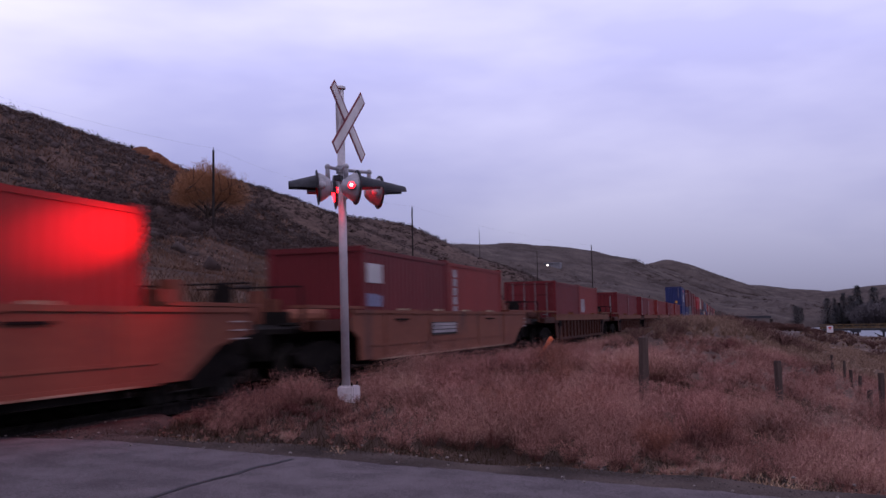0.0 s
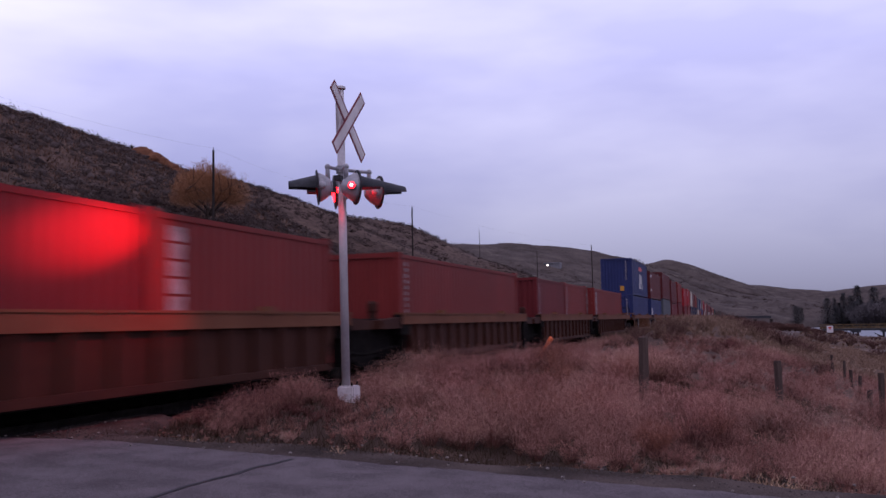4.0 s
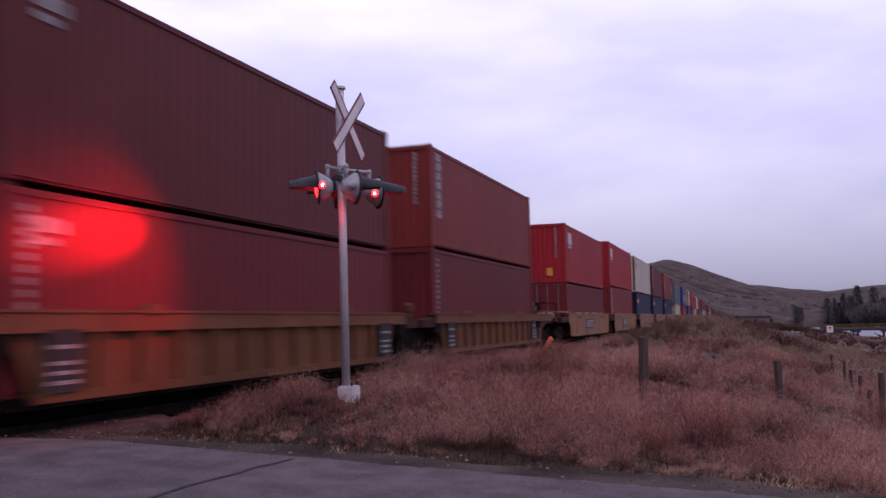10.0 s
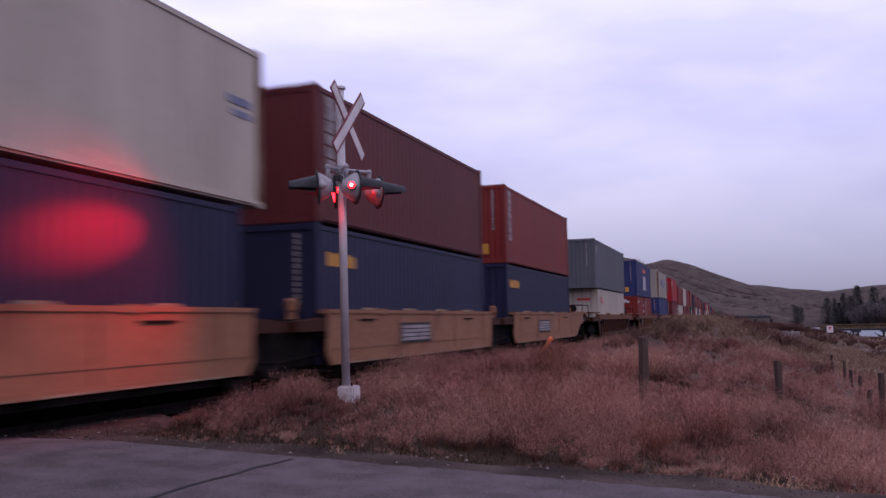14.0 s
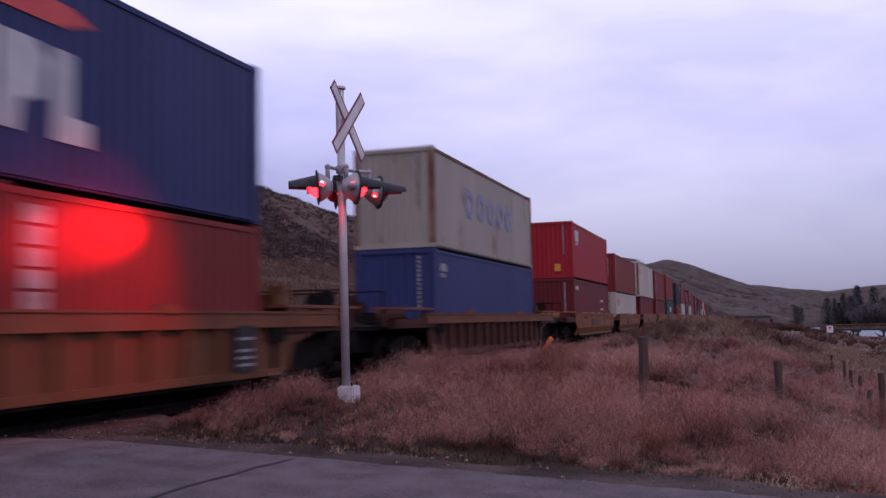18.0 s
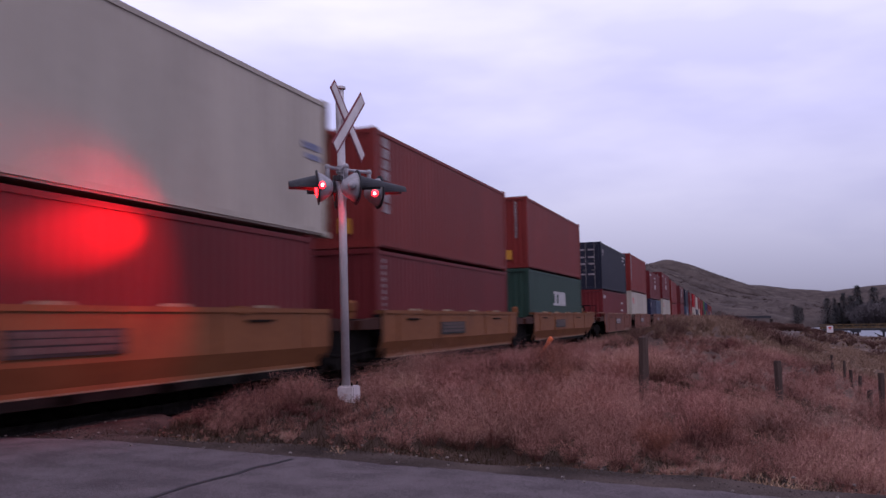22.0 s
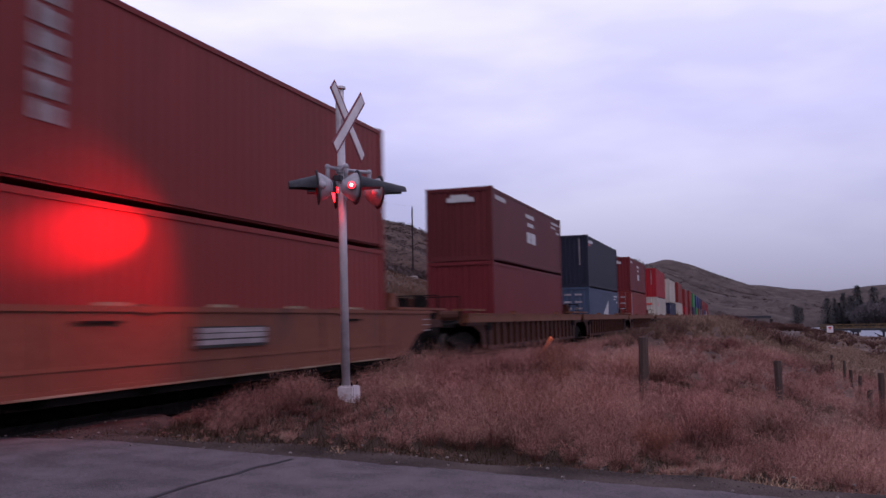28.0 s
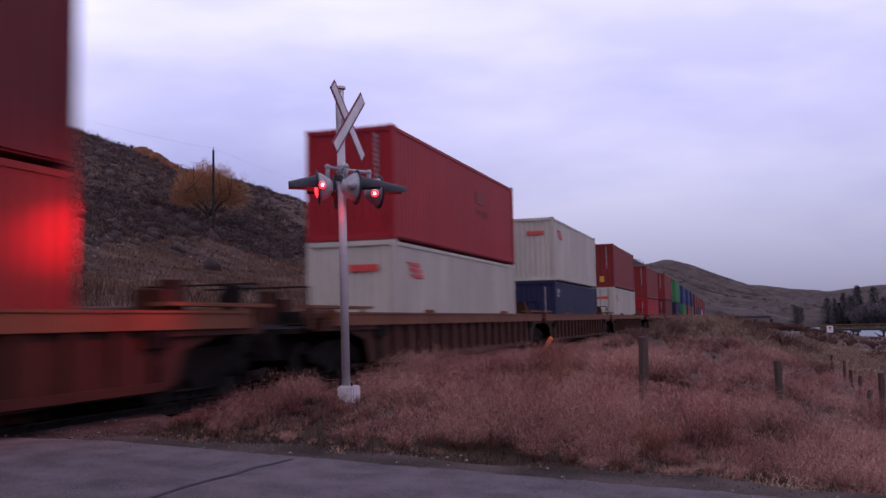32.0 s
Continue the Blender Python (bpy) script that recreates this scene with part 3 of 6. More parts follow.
def mark_bars(root, name, rects, mat):
    """Flat painted bars on the near side: (x0, x1, z0, z1)."""
    bm = bmesh.new()
    for x0, x1, z0, z1 in rects:
        h, wide = z1 - z0, x1 - x0
        if mat is MARK["r"] or wide < 1.9 * h or h > 0.34:
            box(bm, x0, x1, -CW / 2 + 0.006, -CW / 2 + 0.030, z0, z1)
            continue
        n = max(2, round(wide / (0.82 * h)))          # a line of unreadable characters as short bars
        step = wide / n
        for k in range(n):
            x = x0 + k * step
            tall = h * (1.0, 0.86, 1.0, 0.93)[(k * 7 + n) % 4]
            box(bm, x, x + step * (0.80, 0.88, 0.72)[(k * 5 + n) % 3], -CW / 2 + 0.006, -CW / 2 + 0.030, z0, z0 + tall)
    ob = part(name, bm, mat, root)
    if len(rects) > 1:
        ob["kind"] = "stuff"


def end_bars(root, rects, L, mat):
    bm = bmesh.new()
    for y0, y1, z0, z1 in rects:
        box(bm, -L / 2 + 0.004, -L / 2 + 0.03, y0, y1, z0, z1)
    ob = part("marking", bm, mat, root)
    if len(rects) > 1:
        ob["kind"] = "stuff"


def add_marks(root, marks, L, H):
    h = L / 2
    for mk in marks.split():
        if mk == "vt":        # column of letters near the leading end
            mark_bars(root, "marking", [(-h + 0.5, -h + 0.88, z, z + 0.225) for z in np.arange(H * 0.30, H * 0.86, 0.27)], MARK["d"])
        elif mk == "vtw":     # wide pale letters
            mark_bars(root, "marking", [(-h + 0.85, -h + 1.35, z, z + 0.26) for z in np.arange(H * 0.28, H * 0.92, 0.31)], MARK["d"])
        elif mk == "vt2":     # fainter, narrower column
            mark_bars(root, "marking", [(-h + 0.42, -h + 0.55, z, z + 0.09) for z in np.arange(H * 0.35, H * 0.9, 0.15)], MARK["d"])
        elif mk == "blue_col":
            mark_bars(root, "marking", [(-h + 0.25, -h + 1.15, z, z + 0.3) for z in (0.3, 0.75, 1.2)], MARK["b"])
            mark_bars(root, "marking", [(-h + 0.25, -h + 1.15, 1.75, 2.2)], MARK["w"])
        elif mk == "sq":
            mark_bars(root, "marking", [(-h + 0.8, -h + 1.7, H * 0.66, H * 0.86), (-h + 0.9, -h + 1.6, H * 0.60, H * 0.64)], MARK["w"])
        elif mk == "label":
            mark_bars(root, "marking", [(-h + 0.55, -h + 1.15, H * 0.78, H * 0.86), (-h + 0.55, -h + 1.0, H * 0.72, H * 0.76)], MARK["d"])
        elif mk == "rlabel":
            mark_bars(root, "marking", [(h - 2.1, h - 0.4, H * 0.85, H * 0.89), (h - 2.1, h - 1.1, H * 0.78, H * 0.81), (h - 0.9, h - 0.4, H * 0.70, H * 0.74)], MARK["w"])
        elif mk == "low":
            mark_bars(root, "marking", [(-h + 0.6, -h + 1.8, H * 0.36, H * 0.42), (-h + 0.6, -h + 1.5, H * 0.27, H * 0.32)], MARK["w"])
        elif mk == "emblem":      # white slanted emblem with a red stroke above
            bm = bmesh.new()
            x = -0.9
            for k, outline in enumerate((((0.0, 0.62), (0.86, 0.62), (0.86, 1.84), (0.50, 1.84)), ((0.98, 0.62), (1.28, 0.62), (1.32, 1.0), (1.70, 1.12), (1.78, 1.6), (1.6, 1.82), (0.98, 1.83)), ((1.90, 0.60), (2.58, 0.60), (2.58, 0.94), (2.22, 0.96), (2.22, 1.80), (1.90, 1.81)))):
                prism(bm, [(x + q, z) for q, z in outline], "y", -CW / 2 + 0.006, -CW / 2 + 0.030 + 0.002 * k)
            part("marking", bm, MARK["w"], root)
            bm = bmesh.new()
            prism(bm, [(x - 0.3, 2.12), (x + 2.0, 2.10), (x + 2.6, 2.28), (x + 2.2, 2.42), (x + 0.3, 2.46)], "y", -CW / 2 + 0.006, -CW / 2 + 0.030)
            part("marking", bm, MARK["r"], root)
        elif mk == "small_emblem":
            mark_bars(root, "marking", [(-h + 0.6, -h + 1.9, H * 0.42, H * 0.66)], MARK["w"])
        elif mk == "scrawl":
            mark_bars(root, "marking", [(-h + 0.4, -h + 1.7, H * 0.79, H * 0.84), (-h + 0.7, -h + 1.9, H * 0.84, H * 0.89), (-h + 0.5, -h + 1.6, H * 0.28, H * 0.36)], MARK["w"])
        elif mk == "sail":
            bm = bmesh.new()
            prism(bm, [(-2.2, 0.45), (1.5, 0.75), (-0.1, 1.05)], "y", -CW / 2 + 0.006, -CW / 2 + 0.030)
            prism(bm, [(-0.7, 1.12), (1.3, 0.98), (1.5, 1.95)], "y", -CW / 2 + 0.006, -CW / 2 + 0.030)
            part("marking", bm, MARK["w"], root)
        elif mk == "redlogo":
            bm = bmesh.new()
            for k, dz in enumerate((0.0, -0.15, -0.30)):
                x = -h + 0.9 + 0.12 * k
                prism(bm, [(x, H * 0.82 + dz), (x + 0.85, H * 0.82 + dz), (x + 0.98, H * 0.82 + dz - 0.10), (x + 0.12, H * 0.82 + dz - 0.10)], "y", -CW / 2 + 0.006, -CW / 2 + 0.030)
            part("marking", bm, MARK["r"], root)
            end_bars(root, [(-0.75, 0.05, H * 0.73, H * 0.79)], L, MARK["r"])
        elif mk == "yel":
            mark_bars(root, "marking", [(-h + 0.5, -h + 1.9, H * 0.70, H * 0.80)], MARK["y"])
        elif mk == "zim":
            x = -1.0
            mark_bars(root, "marking", [(x, x + 1.5, H * 0.77, H * 0.83), (x + 0.3, x + 1.4, H * 0.64, H * 0.70), (x + 0.2, x + 0.75, H * 0.38, H * 0.55), (x + 0.85, x + 1.65, H * 0.38, H * 0.55)], MARK["w"])
            mark_bars(root, "marking", [(-h + 0.5, -h + 1.9, H * 0.84, H * 0.90)], MARK["w"])
        elif mk == "spots":
            mark_bars(root, "marking", [(h * 0.45, h * 0.45 + 1.0, z, z + 0.13) for z in (0.95, 1.3, 1.8)], MARK["w"])
            mark_bars(root, "marking", [(-h + 0.5, -h + 1.4, H * 0.80, H * 0.87)], MARK["w"])
        elif mk == "patch":
            mark_bars(root, "marking", [(-1.2, 1.6, H * 0.50, H * 0.54), (-1.2, 1.6, H * 0.68, H * 0.72), (-0.9, -0.5, H * 0.54, H * 0.68), (0.0, 1.6, H * 0.53, H * 0.69)], MARK["w"])
        elif mk == "word":        # a large word as plain shapes
            for x in (-3.05, -1.75, -0.5, 0.7, 1.9):
                bm = bmesh.new()
                octa = np.radians(np.arange(22.5, 382.6, 45))
                for p, q in zip(octa, octa[1:]):
                    prism(bm, [(x + 0.5 + r * math.cos(w), 1.62 + r * 1.05 * math.sin(w)) for r, w in ((0.24, p), (0.47, p), (0.47, q), (0.24, q))], "y", -CW / 2 + 0.006, -CW / 2 + 0.030)
                part("marking", bm, MARK["b"], root)
        elif mk == "graffiti":
            mark_bars(root, "marking", [(-2, 2.0, 0.3, 0.5), (-1.6, 1.0, 0.55, 0.8)], MARK["w"])
        elif mk == "square2":
            mark_bars(root, "marking", [(-2.5, -1.4, H * 0.45, H * 0.72)], MARK["d"])
        elif mk == "ghost":
            mark_bars(root, "marking", [(h * 0.2, h * 0.2 + 0.9, H * 0.60, H * 0.74), (h * 0.2, h * 0.2 + 1.4, H * 0.48, H * 0.53)], PAINT["brick"])
        elif mk == "evt":
            end_bars(root, [(-0.78, -0.70, z, z + 0.09) for z in np.arange(H * 0.42, H * 0.90, 0.125)], L, MARK["d"])
        elif mk == "ey":
            end_bars(root, [(-0.55, -0.25, H * 0.12, H * 0.25)], L, MARK["y"])
        elif mk == "ey2":
            end_bars(root, [(0.60, 1.0, H * 0.76, H * 0.86), (0.05, 0.42, H * 0.68, H * 0.73)], L, MARK["y"])
        elif mk == "elogo":
            end_bars(root, [(-0.55, 0.45, H * 0.80, H * 0.86), (-0.35, 0.3, H * 0.86, H * 0.90)], L, MARK["w"])
        elif mk == "band":        # pale stroke with a red one under it
            bm = bmesh.new()
            prism(bm, [(-h + 0.25, H * 0.84), (-h + 1.9, H * 0.86), (-h + 1.8, H * 0.91), (-h + 0.5, H * 0.90)], "y", -CW / 2 + 0.006, -CW / 2 + 0.030)
            part("marking", bm, MARK["w"], root)
            mark_bars(root, "marking", [(-h + 0.25, -h + 0.95, H * 0.80, H * 0.825)], MARK["r"])
        elif mk == "elow":
            end_bars(root, [(-0.45, 0.25, H * 0.20, H * 0.27)], L, MARK["w"])
        elif mk == "rear":        # faded blue lettering by the trailing end
            mark_bars(root, "marking", [(h - 1.1, h - 0.35, H * 0.60, H * 0.65), (h - 1.0, h - 0.35, H * 0.53, H * 0.57)], MARK["b"])
        elif mk == "elabels":
            end_bars(root, [(y, y + 0.4, z, z + 0.10) for y in (-0.8, -0.2, 0.5) for z in (H * 0.30, H * 0.52, H * 0.66, H * 0.82)], L, MARK["d"])


# ---------------------------------------------------------------- well cars
def truck_meshes():
    if "truck" in mesh_cache:
        return mesh_cache["truck"]
    bm = bmesh.new()
    pts = [(-1.25, 0.62), (-1.12, 0.42), (-0.62, 0.42), (-0.42, 0.22), (0.42, 0.22), (0.62, 0.42), (1.12, 0.42), (1.25, 0.62), (0.95, 0.72), (0.45, 0.86), (-0.45, 0.86), (-0.95, 0.72)]
    prism(bm, pts, "y", -0.09, 0.09)
    for x in (-0.16, 0.0, 0.16):
        tube(bm, (x, -0.02, 0.30), (x, -0.02, 0.52), 0.07, 0.07, 8)
    for x in (-0.89, 0.89):
        tube(bm, (x, -0.16, 0.44), (x, 0.16, 0.44), 0.11, 0.11, 10)
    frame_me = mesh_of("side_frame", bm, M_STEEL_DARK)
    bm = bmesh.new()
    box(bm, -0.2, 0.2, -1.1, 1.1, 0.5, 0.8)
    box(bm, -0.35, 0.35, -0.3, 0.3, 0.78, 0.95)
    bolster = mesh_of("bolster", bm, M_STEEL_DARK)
    bm = bmesh.new()
    for s in (-1, 1):
        m = Matrix.Rotation(radians(90), 4, "X")
        lathe(bm, [(0.44, s * 0.70), (0.42, s * 0.72), (0.42, s * 0.83), (0.30, s * 0.82), (0.16, s * 0.86)], 20, m)
    tube(bm, (0, -0.95, 0), (0, 0.95, 0), 0.085, 0.085, 10)
    wheel = mesh_of("wheelset", bm, M_WHEEL)
    mesh_cache["truck"] = (frame_me, bolster, wheel)
    return mesh_cache["truck"]


WHEELSETS = []


def truck(parent, x):
    frame_me, bolster, wheel = truck_meshes()
    t = part_of("truck", bolster, parent, pose(x, 0, 0), "black cast steel truck")
    for y in (-1.02, 1.02):
        part_of("side_frame", frame_me, t, pose(0, y, 0))
    for k, dx in enumerate((-0.89, 0.89)):
        WHEELSETS.append((part_of("wheelset", wheel, t, pose(dx, 0, 0.42)), dx))


def well_car(style, color, body, ahead, behind, truck_ahead, truck_behind):
    """A container well. body: length of the side at its top; ahead, behind: reach of the end platforms past it; centre at the origin on the rail."""
    root = new("well_car")
    b = body / 2
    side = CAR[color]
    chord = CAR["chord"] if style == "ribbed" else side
    yo = 1.46
    over_a, over_b = [min(most, q - 0.35) if q > 2.0 else 0.0 for q, most in ((ahead, 2.3 if body > 15 else 0.9), (behind, 2.3))]     # sides reach out over the trucks
    z_low = 0.33 if color == "rib" else 0.36
    def side_shapes(ea, eb):
        if style == "smooth":
            def half(e):
                return [(b + e, 1.47), (b + e, 1.06), (b + 0.58 * e, 0.88), (b + 0.45, 0.40)] if e else [(b, 1.47), (b, 0.58), (b - 0.16, 0.40)]
            def sheet(bm):
                prism(bm, [(-x, z) for x, z in half(ea)] + half(eb)[::-1], "y", -yo, -yo + 0.05)
                if color == "yellow":                        # the lower third leans in
                    bmesh.ops.bisect_plane(bm, geom=bm.verts[:] + bm.edges[:] + bm.faces[:], plane_co=(0, 0, 0.76), plane_no=(0, 0, 1))
                    for v in bm.verts:
                        if v.co.z < 0.755:
                            v.co.y += (0.76 - v.co.z) * 0.42
            def top(bm):
                box(bm, -b - ea, b + eb, -yo - 0.03, -yo + 0.20, 1.42, 1.50)
            def low(bm):
                box(bm, -b + 0.2, b - 0.2, -yo + (0.12 if color == "yellow" else -0.02), -yo + 0.24, 0.37, 0.46)
        else:
            def half(e):
                return [(b + e - 0.1, 1.16), (b + 0.5 * e + 0.1, 1.0), (b + 0.55, 0.84), (b + 0.30, z_low)] if e else [(b - 0.55, 1.16), (b - 0.95, z_low)]
            def sheet(bm):
                prism(bm, [(-x, z) for x, z in half(ea)] + half(eb)[::-1], "y", -yo + 0.10, -yo + 0.14)
            def top(bm):
                box(bm, -b - ea, b + eb, -yo, -yo + 0.22, 1.16, 1.43)
                box(bm, -b - ea, b + eb, -yo - 0.02, -yo + 0.22, 1.405, 1.445)
            def low(bm):
                box(bm, -b + (0.9 if not ea else 0.0), b - (0.9 if not eb else 0.0), -yo + 0.02, -yo + 0.2, z_low - 0.05, z_low + 0.07)
        return sheet, top, low
    for rz in (0, 180):
        m = pose(0, 0, 0, 0, 0, rz)
        ea, eb = (over_a, over_b) if rz == 0 else (over_b, over_a)
        key = (style, z_low, color == "yellow", round(body, 2), round(ea, 2), round(eb, 2))
        sheet, top, low = side_shapes(ea, eb)
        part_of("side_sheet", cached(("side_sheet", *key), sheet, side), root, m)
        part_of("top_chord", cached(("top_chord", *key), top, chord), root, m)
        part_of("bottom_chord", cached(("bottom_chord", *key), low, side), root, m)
        if style == "ribbed":
            ribm = cached(("rib", z_low), lambda bm: box(bm, -0.07, 0.07, -yo + 0.015, -yo + 0.12, z_low + 0.02, 1.18), side)
            k = round((body - 2.2) / 0.92)
            for x in np.linspace(-b + 1.1, b - 1.1, k + 1):
                part_of("rib", ribm, root, m @ pose(float(x), 0, 0))
            if color == "ochre":
                panel = cached(("stencil_panel",), lambda bm: box(bm, 0, 0.62, -yo - 0.006, -yo + 0.05, 0.42, 1.20), MARK["k"])
                lines = cached(("stencil",), lambda bm: [box(bm, 0.08, 0.54, -yo - 0.012, -yo + 0.02, z, z + 0.05) for z in (0.52, 0.64, 0.76, 0.96)], MARK["d"])
                for x in (-b + 1.0, b - 1.65):
                    pn = part_of("stencil_panel", panel, root, m @ pose(x, 0, 0), "black panel with white stencilling")
                    part_of("stencil", lines, pn)["kind"] = "stuff"
        else:
            postm = cached(("stiffener", color == "yellow"), lambda bm: box(bm, -0.05, 0.05, -yo - 0.022, -yo + 0.01, 0.77 if color == "yellow" else 0.46, 1.42), side)
            for x in (-b + 1.0, -b * 0.36, b * 0.36, b - 1.0):
                part_of("stiffener", postm, root, m @ pose(x, 0, 0))
            rub = cached(("rub_rail", round(body, 2)), lambda bm: box(bm, -b + 0.2, b - 0.2, -yo - 0.016, -yo + 0.01, 0.68, 0.73), side)
            if color != "yellow":
                part_of("rub_rail", rub, root, m)
            # lip strips in a pale paint: the sky light on the flange put into colour
            lip = cached(("bottom_lip", color == "yellow", round(body, 2)), lambda bm: [box(bm, x, x + (body - 1.0) / 5 - 0.28, -yo + (0.09 if color == "yellow" else -0.055), -yo + 0.14, 0.375, 0.40) for x in np.linspace(-b + 0.5, b - 0.5, 6)[:5]], M_LUG)
            part_of("bottom_lip", lip, root, m, "lower flange, pale for the sky light it catches")["kind"] = "stuff"
            lug = cached(("side_lug",), lambda bm: prism(bm, [(-0.26, 1.50), (0.26, 1.50), (0.20, 1.55), (-0.20, 1.55)], "y", -yo + 0.01, -yo + 0.16), M_LUG)
            for x in (-b * 0.62, -b * 0.2, b * 0.2, b * 0.62):
                part_of("side_lug", lug, root, m @ pose(x, 0, 0), "pale worn guide lug")
            slot = cached(("hand_slot",), lambda bm: box(bm, 0, 0.85, -yo - 0.034, -yo, 1.26, 1.30), M_STEEL_DARK)
            for x in (-b * 0.75, b * 0.5):
                part_of("hand_slot", slot, root, m @ pose(x, 0, 0), "dark lifting slot")
            plate = cached(("data_plate", color == "tan"), lambda bm: box(bm, 0, 2.2, -yo - 0.03, -yo + 0.01, 0.70 if color == "tan" else 0.86, 1.20), MARK["k"])
            pl = part_of("data_plate", plate, root, m @ pose(-2.2, 0, 0), "black and white lettering panel")
            bars = cached(("lettering", color), lambda bm: [box(bm, 0.10, 2.10, -yo - 0.036, -yo, z, z + 0.075) for z in ((0.76, 0.86, 0.96, 1.06) if color == "tan" else (0.91, 1.01, 1.10))], MARK["m"] if color == "yellow" else MARK["d"])
            part_of("lettering", bars, pl)["kind"] = "stuff"
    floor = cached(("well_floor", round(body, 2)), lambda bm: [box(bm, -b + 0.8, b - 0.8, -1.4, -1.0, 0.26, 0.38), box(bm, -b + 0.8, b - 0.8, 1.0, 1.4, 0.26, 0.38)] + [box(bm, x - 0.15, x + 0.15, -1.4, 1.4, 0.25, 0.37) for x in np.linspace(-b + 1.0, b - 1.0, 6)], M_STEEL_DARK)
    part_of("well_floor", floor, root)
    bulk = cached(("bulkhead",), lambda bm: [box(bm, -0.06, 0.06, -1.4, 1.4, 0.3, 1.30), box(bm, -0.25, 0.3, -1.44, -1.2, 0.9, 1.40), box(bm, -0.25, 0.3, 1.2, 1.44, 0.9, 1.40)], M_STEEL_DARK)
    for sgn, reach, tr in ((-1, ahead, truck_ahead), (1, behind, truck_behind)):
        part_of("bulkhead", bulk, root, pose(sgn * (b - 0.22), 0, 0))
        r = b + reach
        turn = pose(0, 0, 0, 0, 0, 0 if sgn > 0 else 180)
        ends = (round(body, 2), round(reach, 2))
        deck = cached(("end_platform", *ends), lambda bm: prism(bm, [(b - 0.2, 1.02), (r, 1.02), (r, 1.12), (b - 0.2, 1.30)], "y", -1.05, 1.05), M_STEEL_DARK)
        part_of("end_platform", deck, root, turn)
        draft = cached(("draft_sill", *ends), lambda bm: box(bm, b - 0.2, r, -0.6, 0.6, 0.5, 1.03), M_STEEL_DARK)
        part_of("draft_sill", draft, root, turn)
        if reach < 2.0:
            # wide black box added to block the bright view through the joint
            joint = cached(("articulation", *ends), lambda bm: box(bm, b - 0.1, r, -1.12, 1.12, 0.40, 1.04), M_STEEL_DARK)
            part_of("articulation", joint, root, turn, "black articulation casting, widened to fill the joint gap")
            stub = cached(("end_post", *ends), lambda bm: lathe(bm, [(0.09, 1.10), (0.10, 1.2), (0.10, 1.45), (0.13, 1.5), (0.13, 1.68), (0.08, 1.74)], 10, Matrix.Translation((b + 0.12, 0, 0))), side)
            for y in (-0.62, 0.7):
                part_of("end_post", stub, root, turn @ pose(0, y, 0), "rounded painted end post")
            hose = cached(("brake_pipe", *ends), lambda bm: [tube(bm, (b - 0.1, y, 0.62), (r, y * 0.9, 0.48), 0.035, 0.035, 6) for y in (-1.22, 1.22)] + [tube(bm, (b - 0.05, y, 1.28), (r, y, 1.28), 0.03, 0.03, 6) for y in (-1.1, -0.4, 0.4, 1.1)], M_STEEL_DARK)
            part_of("brake_pipe", hose, root, turn)["kind"] = "stuff"
            steps = cached(("ladder", "joint"), lambda bm: [box(bm, 0.02, 0.09, -1.36, -0.96, z, z + 0.035) for z in (0.62, 0.84, 1.06, 1.26)], M_RUNG)
            part_of("ladder", steps, root, turn @ pose(b - 0.12, 0, 0), "pale steel ladder rungs")["kind"] = "stuff"
        arm = cached(("side_arm", *ends), lambda bm: prism(bm, [(b - 0.15, 1.06), (b + reach * 0.85, 1.06), (b + reach * 0.85, 1.26), (b - 0.15, 1.34)], "y", -0.12, 0.12), CAR["rib"])
        for y in (-1.3, 1.3):
            part_of("side_arm", arm, root, turn @ pose(0, y, 0))
        if reach > 2.0:
            rail_me = cached(("grab_rail", round(body, 2), round(reach, 2)), lambda bm: [tube(bm, (r - 0.25, y, 1.1), (r - 0.25, y, 1.95), 0.02, 0.02, 6) for y in (-1.2, -0.5, 0.5, 1.2)] + [tube(bm, (r - 0.25, -1.2, 1.95), (r - 0.25, 1.2, 1.95), 0.02, 0.02, 6)], M_STEEL_DARK)
            part_of("grab_rail", rail_me, root, pose(0, 0, 0, 0, 0, 0 if sgn > 0 else 180))
            bw = cached(("brake_wheel",), lambda bm: lathe(bm, [(0.20, 0), (0.22, 0.02), (0.20, 0.04)], 14, Matrix.Rotation(radians(90), 4, "Y")), M_STEEL_DARK)
            part_of("brake_wheel", bw, root, pose(sgn * (r - 0.32), -0.7 * sgn, 1.75))
            stand = cached(("brake_stand", *ends), lambda bm: [box(bm, b + 0.35, b + 0.85, -1.1, -0.55, 1.05, 1.78), box(bm, b + 0.84, b + 1.15, -0.95, -0.65, 1.05, 1.95)], side)
            part_of("brake_stand", stand, root, turn)
            over = over_a if sgn < 0 else over_b
            if style == "smooth":
                rungs = cached(("ladder", *ends), lambda bm: [box(bm, b + over - 0.62, b + over - 0.18, -yo - 0.05, -yo - 0.03, z, z + 0.022) for z in (0.98, 1.12, 1.26)], M_RUNG)
                part_of("ladder", rungs, root, turn, "pale steel corner ladder")["kind"] = "stuff"
            walkw = cached(("crossover_platform", *ends), lambda bm: [box(bm, b + 0.15, r - 0.1, -0.2, 0.2, 1.52, 1.58)] + [box(bm, x - 0.04, x + 0.04, -0.04, 0.04, 1.1, 1.53) for x in (b + 0.3, r - 0.3)], chord)
            for y in (-1.2, 1.2):
                part_of("crossover_platform", walkw, root, turn @ pose(0, y, 0))
